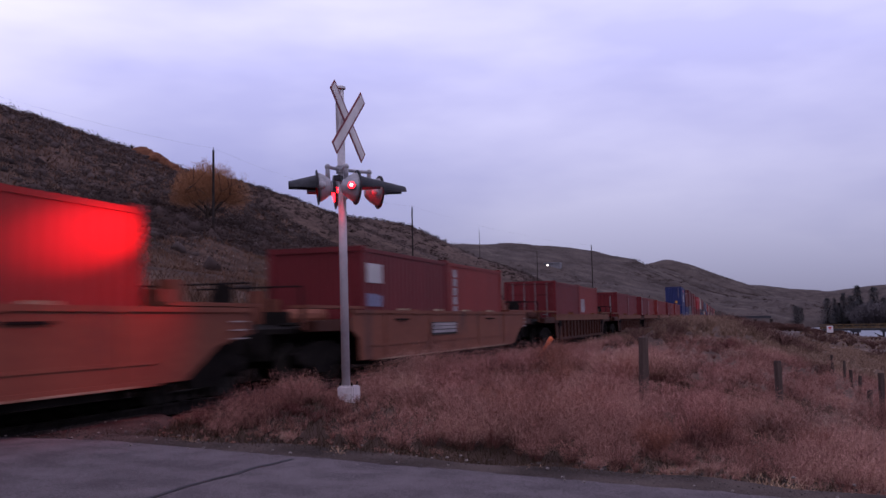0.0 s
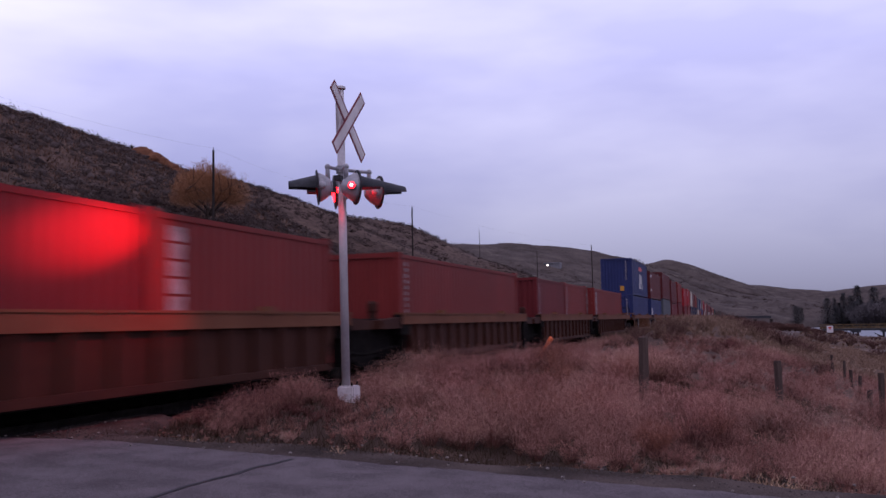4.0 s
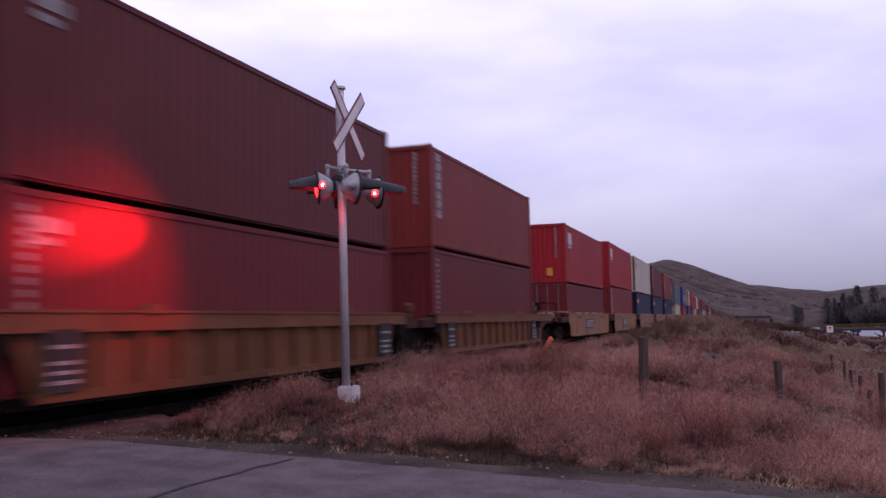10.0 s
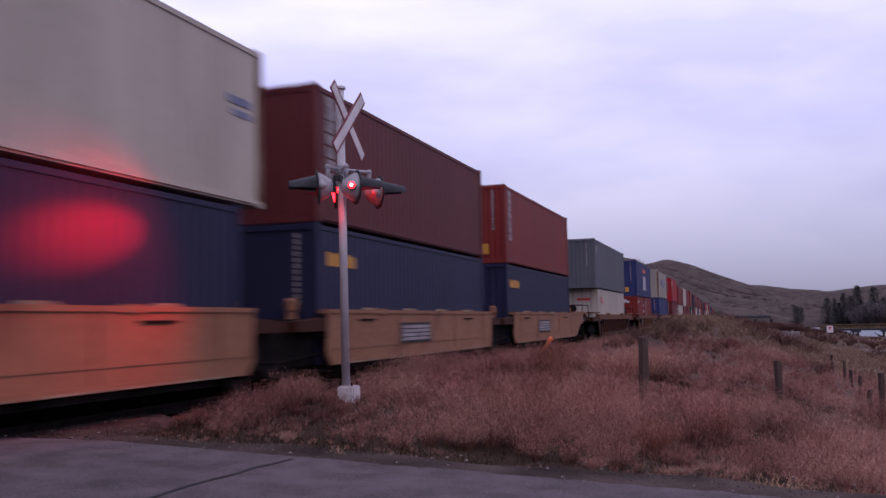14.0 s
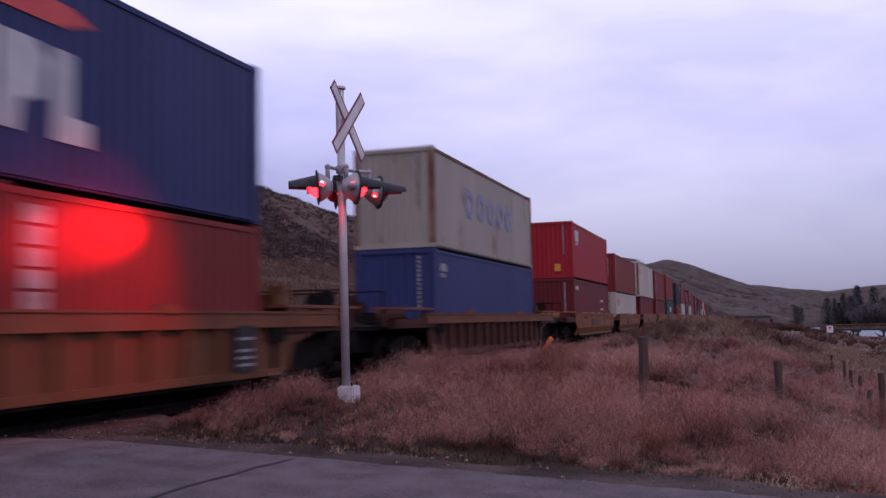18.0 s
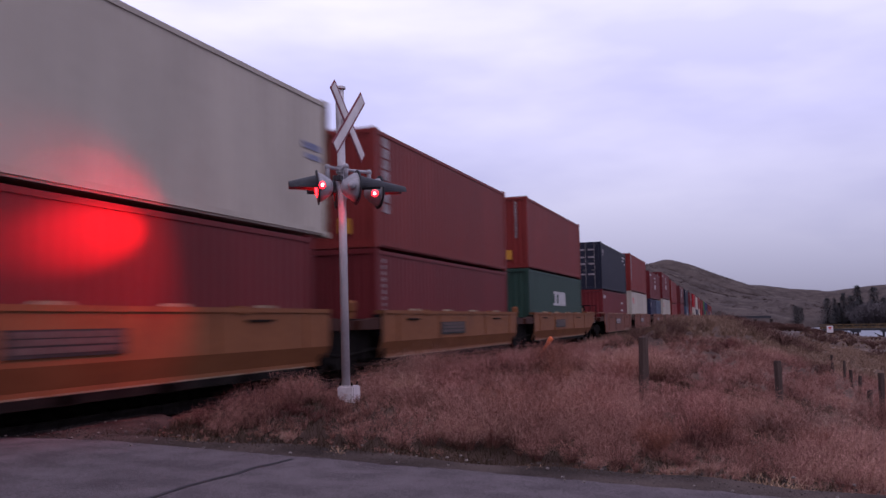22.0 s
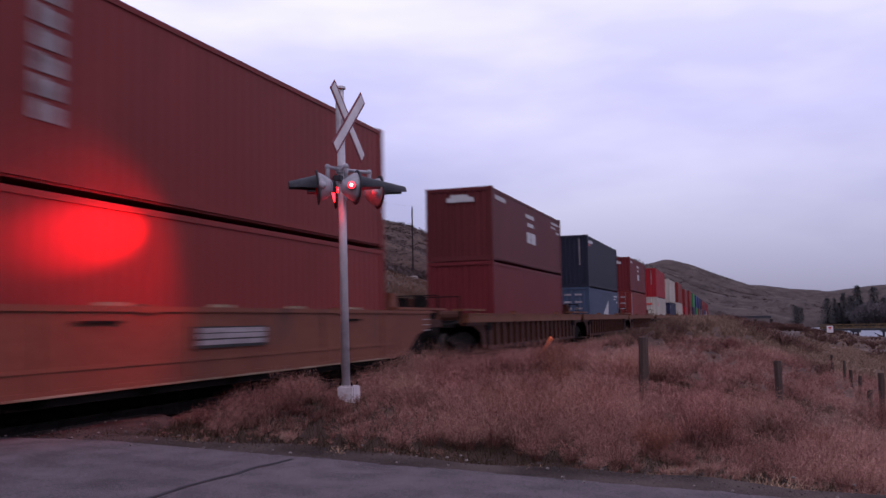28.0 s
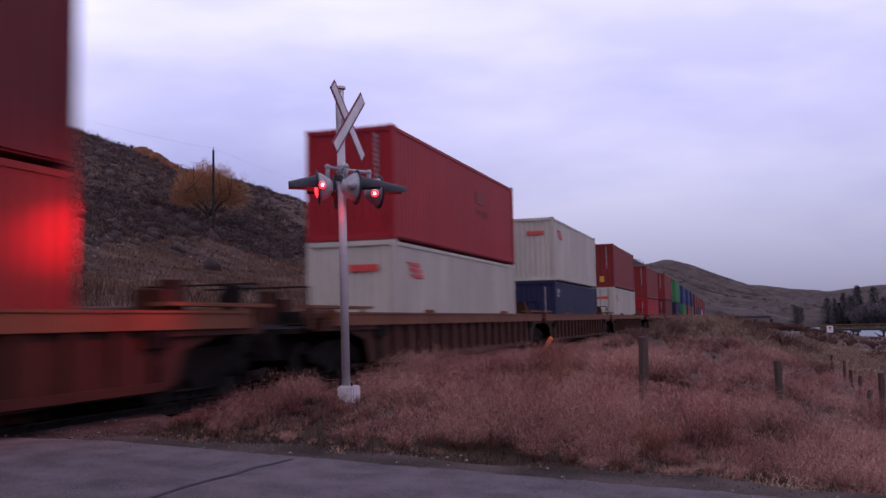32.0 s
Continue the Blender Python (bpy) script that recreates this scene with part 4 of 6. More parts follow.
            tank = cached(("air_reservoir", *ends), lambda bm: lathe(bm, [(0.05, -0.55), (0.19, -0.48), (0.21, -0.4), (0.21, 0.4), (0.19, 0.48), (0.05, 0.55)], 12, Matrix.Translation((b + 0.55, 0.15, 1.34)) @ Matrix.Rotation(radians(90), 4, "X")), side)
            part_of("air_reservoir", tank, root, turn)
            valve = cached(("brake_valve", *ends), lambda bm: [box(bm, b + 1.15, b + 1.5, -0.35, 0.1, 1.05, 1.48), tube(bm, (b + 0.2, -0.95, 1.16), (r - 0.2, -0.95, 1.16), 0.04, 0.04, 6), tube(bm, (b + 0.2, 0.7, 1.2), (r - 0.2, 0.7, 1.2), 0.04, 0.04, 6)], M_STEEL_DARK)
            part_of("brake_valve", valve, root, turn)
            cp = cached(("coupler",), lambda bm: [box(bm, -0.1, 0.55, -0.12, 0.12, 0.66, 0.92), box(bm, 0.45, 0.78, -0.2, 0.2, 0.62, 0.96)], M_STEEL_DARK)
            part_of("coupler", cp, root, pose(sgn * r, 0, 0, 0, 0, 0 if sgn > 0 else 180))
        if tr is not None:
            truck(root, sgn * (b + tr))
    cone = cached(("corner_guide",), lambda bm: prism(bm, [(0, 1.4), (0.36, 1.4), (0.30, 1.53), (0.06, 1.53)], "y", -1.5, -1.3), chord)
    part_of("corner_guide", cone, root, pose(-b * 0.55, 0, 0))
    part_of("corner_guide", cone, root, pose(b * 0.45, 0, 0))
    words = {"tan": "pale tan smooth-sided container well car", "yellow": "yellow-orange smooth-sided container well car", "pink": "faded red smooth-sided container well car", "ochre": "rusty ochre ribbed container well car", "rib": "dark brown ribbed container well car"}
    tagged(root, words[color] + " on the rails", "rail car", "well cars of the train")
    return root


FT20, FT40, FT45 = 6.058, 12.192, 13.716
HC, ST = 2.896, 2.591
# one well after the other from the front: place of its 40-foot box along the train, style, paint, lower and upper boxes
UNITS = (
    (-1.2, "smooth", "pink", "brick S", ""),
    (18.9, "smooth", "pink", "dark S20 blue_col | brick S20 vt", ""),
    (40.8, "ribbed", "rib", "dark S20 DF | brick S20 square2", ""),
    (62.0, "ribbed", "rib", "dark S20 evt | dark S20 vt2", ""),
    (77.8, "ribbed", "rib", "dark S20 vt evt | brick S20 vt", ""),
    (94.0, "ribbed", "rib", "brick S vt2", ""),
    (109.7, "ribbed", "rib", "dark S20 vt2 | brick S20 DF vt2", ""),
    (124.8, "ribbed", "rib", "brick S vt DF elabels", ""),
    (144.4, "ribbed", "ochre", "blue S evt", "blue H emblem evt ey"),
    (159.8, "ribbed", "ochre", "blue S small_emblem", "brown S scrawl elogo"),
    (175.1, "ribbed", "ochre", "grey H", "brown H label evt ey2"),
    (190.3, "ribbed", "ochre", "dark S vt2 label", "brown H label elow"),
    (205.7, "ribbed", "ochre", "dark H vt2 ey", "brick H vt evt"),
    (225.5, "smooth", "tan", "dark S DF", "red H sq evt ey"),
    (240.7, "smooth", "tan", "brick H vt", "red H sq ey"),
    (256.25, "smooth", "tan", "navy H yel evt", "white H45 redlogo rear"),
    (271.4, "smooth", "tan", "navy H yel evt", "brown H vt label"),
    (286.7, "smooth", "tan", "navy H yel", "brick H vt evt ey"),
    (308.2, "ribbed", "rib", "white S redlogo DF", "grey H45 label evt"),
    (329.7, "ribbed", "ochre", "brick S20 spots elogo | brick S20 vt", "blue H emblem evt ey"),
    (351.5, "ribbed", "rib", "blue H label evt", "cream H word evt"),
    (373.1, "smooth", "yellow", "dark H spots evt", "red H sq evt ey"),
    (389.0, "smooth", "yellow", "white S redlogo DF", "brick S vt2 evt"),
    (404.6, "smooth", "yellow", "dark S vt2", "white H45 redlogo rear"),
    (420.1, "smooth", "yellow", "dark S vt2", "brick H vt ey"),
    (435.8, "smooth", "yellow", "green H patch", "brick H evt ey"),
    (455.6, "smooth", "pink", "dark S spots", "ink H label rlabel elabels DF"),
    (470.9, "smooth", "pink", "white H redlogo", "brick H vt ey"),
    (486.8, "smooth", "pink", "navy S20 label | slate S20 graffiti", "dark S zim evt"),
    (502.3, "smooth", "pink", "white H redlogo DF", "dark H zim evt"),
    (517.6, "smooth", "pink", "brick S DF", "brick H vtw ey"),
    (539.7, "ribbed", "rib", "dark H ey", "brown S zim elogo rlabel"),
    (559.8, "ribbed", "rib", "slate S sail rlabel elabels", "ink H band evt"),
    (579.8, "ribbed", "rib", "brick H vt DF elabels", "dark S zim elogo"),
    (603.3, "ribbed", "rib", "white H redlogo", "red H ghost evt"),
    (623.1, "ribbed", "rib", "navy S label evt", "white H redlogo"),
    (643.2, "ribbed", "rib", "white H redlogo DF", "brick H ey evt"),
    (666.0, "ribbed", "rib", "red S evt", "brick H evt"),
    (688.0, "ribbed", "rib", "dark H evt", "brick H evt"),
    (709.0, "ribbed", "rib", "navy H", "bright_green H elabels"),
    (731.0, "ribbed", "rib", "bright_green H", "blue H elabels"),
    (752.0, "ribbed", "rib", "brick H", "blue H label"),
    (772.0, "ribbed", "rib", "grey H", "navy H evt"),
    (794.0, "smooth", "tan", "dark H", "brick H vt"),
    (809.5, "smooth", "tan", "navy H", "dark H vt"),
    (825.0, "smooth", "tan", "blue H", "brick H"),
    (840.5, "smooth", "tan", "dark H", "brown H label"),
    (856.0, "smooth", "tan", "white H", "red H"),
    (878.0, "smooth", "yellow", "dark H", "brick H"),
    (893.5, "smooth", "yellow", "brick H", "dark H"),
)
MOVERS = []     # thing, place along the train, height
BASE_Z = 0.39   # floor of the lower box over the rail


def load(spec, u, z):
    """The boxes of one level of a well; returns the height of their tops."""
    parts = [s.split() for s in spec.split("|")]
    top = z
    for k, words in enumerate(parts):
        code = words[1]
        H = HC if code[0] == "H" else ST
        L = {"": FT40, "20": FT20, "45": FT45}[code[1:]]
        marks = " ".join(w for w in words[2:] if w != "DF")
        ob = container(words[0], L, H, marks, "DF" in words)
        centre = u + FT40 / 2 if L != FT20 else u + FT20 / 2 + k * (FT20 + 0.076)
        MOVERS.append((ob, centre, z))
        top = max(top, z + H)
    return top


def build_train():
    n = len(UNITS)
    for i, (u, style, color, lower, upper) in enumerate(UNITS):
        before = u - UNITS[i - 1][0] if i else 22
        after = UNITS[i + 1][0] - u if i < n - 1 else 22
        long_well = (539 < u < 655)
        body = 15.6 if long_well else 12.25 if color == "tan" else 12.7 if style == "smooth" else 13.1
        def end(pitch):
            """Platform reach and truck place for a joint of that pitch."""
            gap = pitch - body
            return (gap / 2 - 0.05, None) if gap < (5.2 if long_well else 4.0) else (gap / 2 - 0.72, 1.55)
        a, ta = end(before)
        b, tb = end(after)
        if tb is None:
            tb = (after - body) / 2          # shared truck under the joint
        car = well_car(style, color, body, a, b, ta, tb)
        MOVERS.append((car, u + FT40 / 2, 0.0))
        top = load(lower, u, BASE_Z)
        if upper:
            load(upper, u, top + 0.02)


build_train()


# ---------------------------------------------------------------- crossing signal


RIGHT, AWAY = Vector((0.416, -0.909, 0)), Vector((0.909, 0.416, 0))
FACE_A = Vector((-0.50, 0.86, -0.06)).normalized()      # towards the far approach, over the train
FACE_B = Vector((0.66, -0.75, -0.03)).normalized()        # towards the near approach
SIDE_LIGHTS, LENSES = [], []


def lamp_head(root, at, face, towards_eye):
    q = face.to_track_quat("Z", "Y").to_matrix().to_4x4()
    m = Matrix.Translation(at) @ q
    bm = bmesh.new()
    lathe(bm, [(0.05, -0.21), (0.10, -0.19), (0.165, -0.11), (0.21, -0.03), (0.215, 0.0)], 22)
    head = part_of("lamp_head", mesh_of("lamp_head", bm, M_HOUSING, True), root, m, "scuffed grey signal lamp head")
    bm = bmesh.new()
    lathe(bm, [(0.225, 0.0), (0.255, 0.004), (0.255, 0.018), (0.17, 0.02)], 26)
    part("background", bm, M_BLACK, head, "black background disc")
    bm = bmesh.new()
    lathe(bm, [(0.03, -0.026), (0.09, -0.02), (0.148, -0.003), (0.148, 0.003), (0.09, 0.024), (0.03, 0.032)], 20)
    for f in bm.faces:
        f.material_index = 1 if f.calc_center_median().z > 0.001 else 0
    lens = part_of("lens", mesh_of("lens", bm, [M_LENS, M_LENS_LIT], True), head, None, "red lens")
    LENSES.append((lens, Matrix.Translation((0, 0, 0.020))))
    bm = bmesh.new()
    rows = []
    for rad in (0.168, 0.160):
        for z in (0.012, 0.22, 0.42):
            reach = 108 - 30 * (z / 0.42)
            drop = -0.03 * (z / 0.42)
            k = 0.98 - 0.25 * (z / 0.42)
            rows.append([bm.verts.new((rad * k * math.sin(radians(t)), rad * k * math.cos(radians(t)) + drop + 0.02, z)) for t in np.linspace(-reach, reach, 17)])
    for base in (0, 3):
        for i in range(2):
            for j in range(16):
                bm.faces.new((rows[base + i][j], rows[base + i][j + 1], rows[base + i + 1][j + 1], rows[base + i + 1][j]))
    for j in range(16):
        bm.faces.new((rows[2][j], rows[2][j + 1], rows[5][j + 1], rows[5][j]))
    for j in (0, 16):
        for i in range(2):
            bm.faces.new((rows[i][j], rows[i + 1][j], rows[i + 4][j], rows[i + 3][j]))
    part("visor", bm, M_BLACK, head, "long black visor")
    # side light: a ball, glowing on one half, that turns to show it
    inv = m.inverted()
    spot = inv @ (Vector(at) - face * 0.025 + towards_eye * 0.21)
    bm = bmesh.new()
    bmesh.ops.create_icosphere(bm, subdivisions=3, radius=0.060)
    for f in bm.faces:
        c = f.calc_center_median()
        f.material_index = 0 if c.x < 0.032 else 1 if math.hypot(c.y, c.z) < 0.025 else 2
    ball = part_of("side_light", mesh_of("side_light", bm, [M_HOUSING, M_LAMP_HOT, M_LAMP_ON], True), head)
    bm = bmesh.new()
    n = q.to_3x3().inverted() @ towards_eye
    rim = spot - n * 0.01
    lathe(bm, [(0.055, -0.03), (0.060, 0.0), (0.050, 0.012)], 14, Matrix.Translation(rim) @ n.to_track_quat("Z", "Y").to_matrix().to_4x4())
    part("side_light_rim", bm, M_HOUSING, head)
    shown = n.to_track_quat("X", "Z").to_matrix().to_4x4()
    SIDE_LIGHTS.append((ball, Matrix.Translation(spot), shown))
    return head


def crossing_signal():
    root = new("crossing_signal")
    root.matrix_basis = Matrix.Translation(MAST) @ Matrix.Rotation(radians(-0.55), 4, AWAY)      # leans a little
    bm = bmesh.new()
    tube(bm, (0, 0, 0.12), (0, 0, 4.58), 0.062, 0.058, 18)
    part("mast", bm, M_MAST, root, smooth=True)
    bm = bmesh.new()
    lathe(bm, [(0.06, 4.56), (0.085, 4.57), (0.085, 4.60), (0.05, 4.62)], 16)
    part("cap", bm, M_MAST, root)
    bm = bmesh.new()
    box(bm, -0.11, 0.15, -0.165, 0.095, -0.45, 0.17)
    bmesh.ops.bevel(bm, geom=bm.edges[:], offset=0.02, segments=2, affect="EDGES")
    part("base", bm, M_CONCRETE, root, "chipped pale concrete base")
    for x, y in ((-0.075, -0.125), (0.115, -0.125), (-0.075, 0.06), (0.115, 0.06)):
        bm = bmesh.new()
        tube(bm, (x, y, 0.15), (x, y, 0.22), 0.014, 0.014, 6)
        part("bolt", bm, M_STEEL_DARK, root)
    bm = bmesh.new()
    tube(bm, (-0.075, 0.03, 3.72), (-0.075, 0.03, 4.35), 0.012, 0.012, 6)
    part("conduit", bm, M_MAST, root)
    # crossbuck
    face = pose(0.0, -0.045, 4.055, 0, 0, -2.0)
    for k, ang in enumerate((44, -44)):
        bm = bmesh.new()
        prism(bm, [(-0.68, -0.105), (0.68, -0.105), (0.68, 0.105), (-0.68, 0.105)], "y", -0.085 - 0.014 * k, -0.075 - 0.014 * k)
        b = part_of("blade", mesh_of("blade", bm, M_SIGN_RED), root, face @ pose(0, 0, 0, 0, ang, 0), "white blade with dark red border")
        bm = bmesh.new()
        prism(bm, [(-0.655, -0.070), (0.655, -0.070), (0.655, 0.070), (-0.655, 0.070)], "y", -0.089 - 0.014 * k, -0.083 - 0.014 * k)
        part("face", bm, M_SIGN_WHITE, b)
    bm = bmesh.new()
    box(bm, -0.05, 0.05, -0.118, 0.05, 4.0, 4.11)
    part("sign_bracket", bm, M_MAST, root)
    # arms and four lamp heads
    up = Vector((0, 0, 1))
    heads = ((-0.34, -0.28, FACE_A), (-0.10, 0.24, FACE_A), (0.20, -0.24, FACE_B), (0.545, 0.30, FACE_B))
    z_arm, z_lamp = 3.35, 3.05
    for rgt, away, fc in heads:
        c = RIGHT * rgt + AWAY * away + up * z_lamp
        lamp_head(root, c, fc, (-AWAY * 0.95 - up * (0.22 if rgt > 0.4 else 0.02) + fc * -0.15).normalized())
        stub = c - fc * 0.14
        bm = bmesh.new()
        tube(bm, (0, 0, z_arm), (stub.x, stub.y, z_arm), 0.026, 0.026, 10)
        part("arm", bm, M_HOUSING, root)
        bm = bmesh.new()
        tube(bm, (stub.x, stub.y, z_arm + 0.03), (stub.x, stub.y, z_lamp + 0.12), 0.03, 0.034, 10)
        bmesh.ops.create_uvsphere(bm, u_segments=10, v_segments=6, radius=0.045, matrix=Matrix.Translation((stub.x, stub.y, z_arm)))
        part("elbow", bm, M_HOUSING, root, smooth=True)
    bm = bmesh.new()
    lathe(bm, [(0.064, 3.80), (0.074, 3.81), (0.074, 3.85), (0.064, 3.86)], 14)
    part("strap", bm, M_HOUSING, root)
    bm = bmesh.new()
    box(bm, -0.16, -0.05, -0.05, 0.05, z_arm - 0.17, z_arm - 0.10)
    box(bm, 0.05, 0.14, -0.04, 0.04, z_arm - 0.15, z_arm - 0.09)
    part("cable_clamp", bm, M_BLACK, root)
    bm = bmesh.new()
    lathe(bm, [(0.075, z_arm - 0.06), (0.085, z_arm - 0.05), (0.085, z_arm + 0.05), (0.075, z_arm + 0.06)], 14)
    part("arm_clamp", bm, M_HOUSING, root)
    tagged(root, "grey railway crossing signal mast with crossbuck and flashing red lamps", "crossing signal")
    return root


crossing_signal()


def crossing_lamps():
    """Beams of the two lamps facing the train, and an added mast light."""
    base = MAST + Vector((0, 0, 3.05))
    up = Vector((0, 0, 1))
    lens = base + RIGHT * -0.34 + AWAY * -0.28 + FACE_A * 0.48 - up * 0.04
    for power, cone, wide, aim in ((2150, 24, 2.4, (10.15, 8.25, 2.50)), (430, 100, 1.0, (10.2, 8.1, 1.9))):
        lamp = new("crossing_red_light", bpy.data.lights.new("crossing_red_light", "SPOT"))
        lamp.data.energy, lamp.data.color = power, (1.0, 0.012, 0.03)
        lamp.data.spot_size, lamp.data.spot_blend, lamp.data.shadow_soft_size = radians(cone), 1.0, 0.07
        lamp.matrix_world = look(lens, aim) @ Matrix.Diagonal((wide, 1.0, 1.0, 1.0))
    # unseen red point light, added in mid-air to redden the mast
    side = new("crossing_red_light", bpy.data.lights.new("crossing_red_light", "POINT"))
    side.data.energy, side.data.color, side.data.shadow_soft_size = 2.2, (1.0, 0.02, 0.04), 0.06
    side.location = base - RIGHT * 0.10 - AWAY * 0.22 - up * 0.34


crossing_lamps()


# ---------------------------------------------------------------- plants
def strips(rng, base, height, lean, width, segs_tip=0.0):
    """Thin bent tapering blades: base (n, 3), height, lean (n, 2), width arrays. Returns vertices and triangles."""
    n = len(base)
    ang = rng.uniform(0, 2 * np.pi, n)
    side = np.stack([np.cos(ang), np.sin(ang), np.zeros(n)], -1) * width[:, None] * 0.5
    mid = base + np.stack([lean[:, 0] * 0.35, lean[:, 1] * 0.35, height * 0.55], -1)
    tip = base + np.stack([lean[:, 0], lean[:, 1], height], -1)
    v = np.stack([base - side, base + side, mid - side * 0.75, mid + side * 0.75, tip], 1).reshape(-1, 3)
    i = np.arange(n)[:, None] * 5
    t = np.stack([i + [0, 1, 3], i + [0, 3, 2], i + [2, 3, 4]], 1).reshape(-1, 3)
    return v, t


def bush_field(rng, cx, cy, ch, stems, width, twigs, seeds, spread=1.0):
    """Round wiry bushes: bent stems fanning out of each root, with side twigs and pale seed heads. Returns two meshes' arrays."""
    x, y, h0 = np.repeat(cx, stems), np.repeat(cy, stems), np.repeat(ch, stems)
    k = len(x)
    ang, th = rng.uniform(0, 2 * np.pi, k), 1.15 * np.sqrt(rng.uniform(0, 1, k))
    way = np.stack([np.cos(ang), np.sin(ang)], -1)
    ln = h0 * rng.uniform(0.7, 1.08, k)
    lean = way * (np.sin(th) * ln * 0.85 * spread)[:, None] + rng.normal(0, 0.07, (k, 2)) * h0[:, None]
    h = ln * np.cos(th * 0.85) ** 0.8 + 0.03
    base = np.stack([x + 0.12 * lean[:, 0], y + 0.12 * lean[:, 1], ground_z(x, y) - 0.02], -1)
    w = np.full(k, width) * rng.uniform(0.7, 1.3, k)
    low = strips(rng, base, h, lean, w)
    vs = []
    def loose(p, d, w):
        sd = rng.normal(0, 1, d.shape)
        sd = np.cross(d, sd)
        sd *= (w * 0.5 / (np.linalg.norm(sd, axis=1) + 1e-9))[:, None]
        vs.append(np.stack([p - sd, p + sd, p + d], 1).reshape(-1, 3))
    for b in range(twigs):
        f = rng.uniform(0.3, 1.0, k)
        p = base + np.stack([lean[:, 0] * f ** 1.5, lean[:, 1] * f ** 1.5, h * f], -1)
        d = rng.normal(0, 1, (k, 3)) + np.concatenate([way * 0.6, np.full((k, 1), 0.55)], 1)
        d *= (h0 * rng.uniform(0.05, 0.24, k) / np.linalg.norm(d, axis=1))[:, None]
        loose(p, d, w * 0.9)
        if b < seeds:
            q = p + d * rng.uniform(0.6, 1.0, (k, 1))
            e = rng.normal(0, 1, (k, 3))
            e *= (w * rng.uniform(1.5, 4.0, k) / np.linalg.norm(e, axis=1))[:, None]
            loose(q, e, w * 2.2)
    v = np.concatenate(vs)
    return low, (v, np.arange(len(v)).reshape(-1, 3))


def weed_edge(x, y):
    """Where the weeds begin beside the road."""
    return 9.25 + 0.35 * fbm(x, y, 8, 2, 1.1) - 0.035 * y + 0.70 * np.clip((4.2 - y) / 2, 0, 1) + 0.85 * np.clip(y - 6.4, 0, 2)


def on_bank(x, y, rng, patchy=True):
    d = track_y(x) - y
    front = x - weed_edge(x, y)
    if patchy:
        dens = np.where(x < 46, np.clip(0.55 + 2.4 * fbm(x, y, 9, 3, 2.1), 0.10, 1) * np.clip(front / 1.5, 0.2, 1), 0.85)
    else:
        dens = np.clip(0.42 + 1.9 * fbm(x, y, 14, 3, 1.4), 0.08, 1) * np.where(y < 3.4, np.clip(front / 2.4, 0.14, 1), 1) + 0.4 * ((x < 12.6) & (y > 3.4))
    mast_clear = np.hypot(x - MAST.x + 0.55, y - MAST.y + 0.25) > 0.75
    return (front > 0) & (d > 1.35 + 0.3 * fbm(x, y, 12, 2, 1.3)) & (rng.uniform(0, 1, len(x)) < dens) & (mast_clear | (not patchy))


LANE = ((155, -24), (131, -12.7), (122, -8.2), (121, -4.8), (140, -3.6), (200, -6.5), (271, -10.2), (392, -20))


def lane_gap(x, y):
    best = np.full(np.shape(x), 1e6)
    for (ax, ay), (bx, by) in zip(LANE, LANE[1:]):
        t = np.clip(((x - ax) * (bx - ax) + (y - ay) * (by - ay)) / ((bx - ax) ** 2 + (by - ay) ** 2), 0, 1)
        best = np.minimum(best, np.hypot(x - ax - t * (bx - ax), y - ay - t * (by - ay)))
    return best


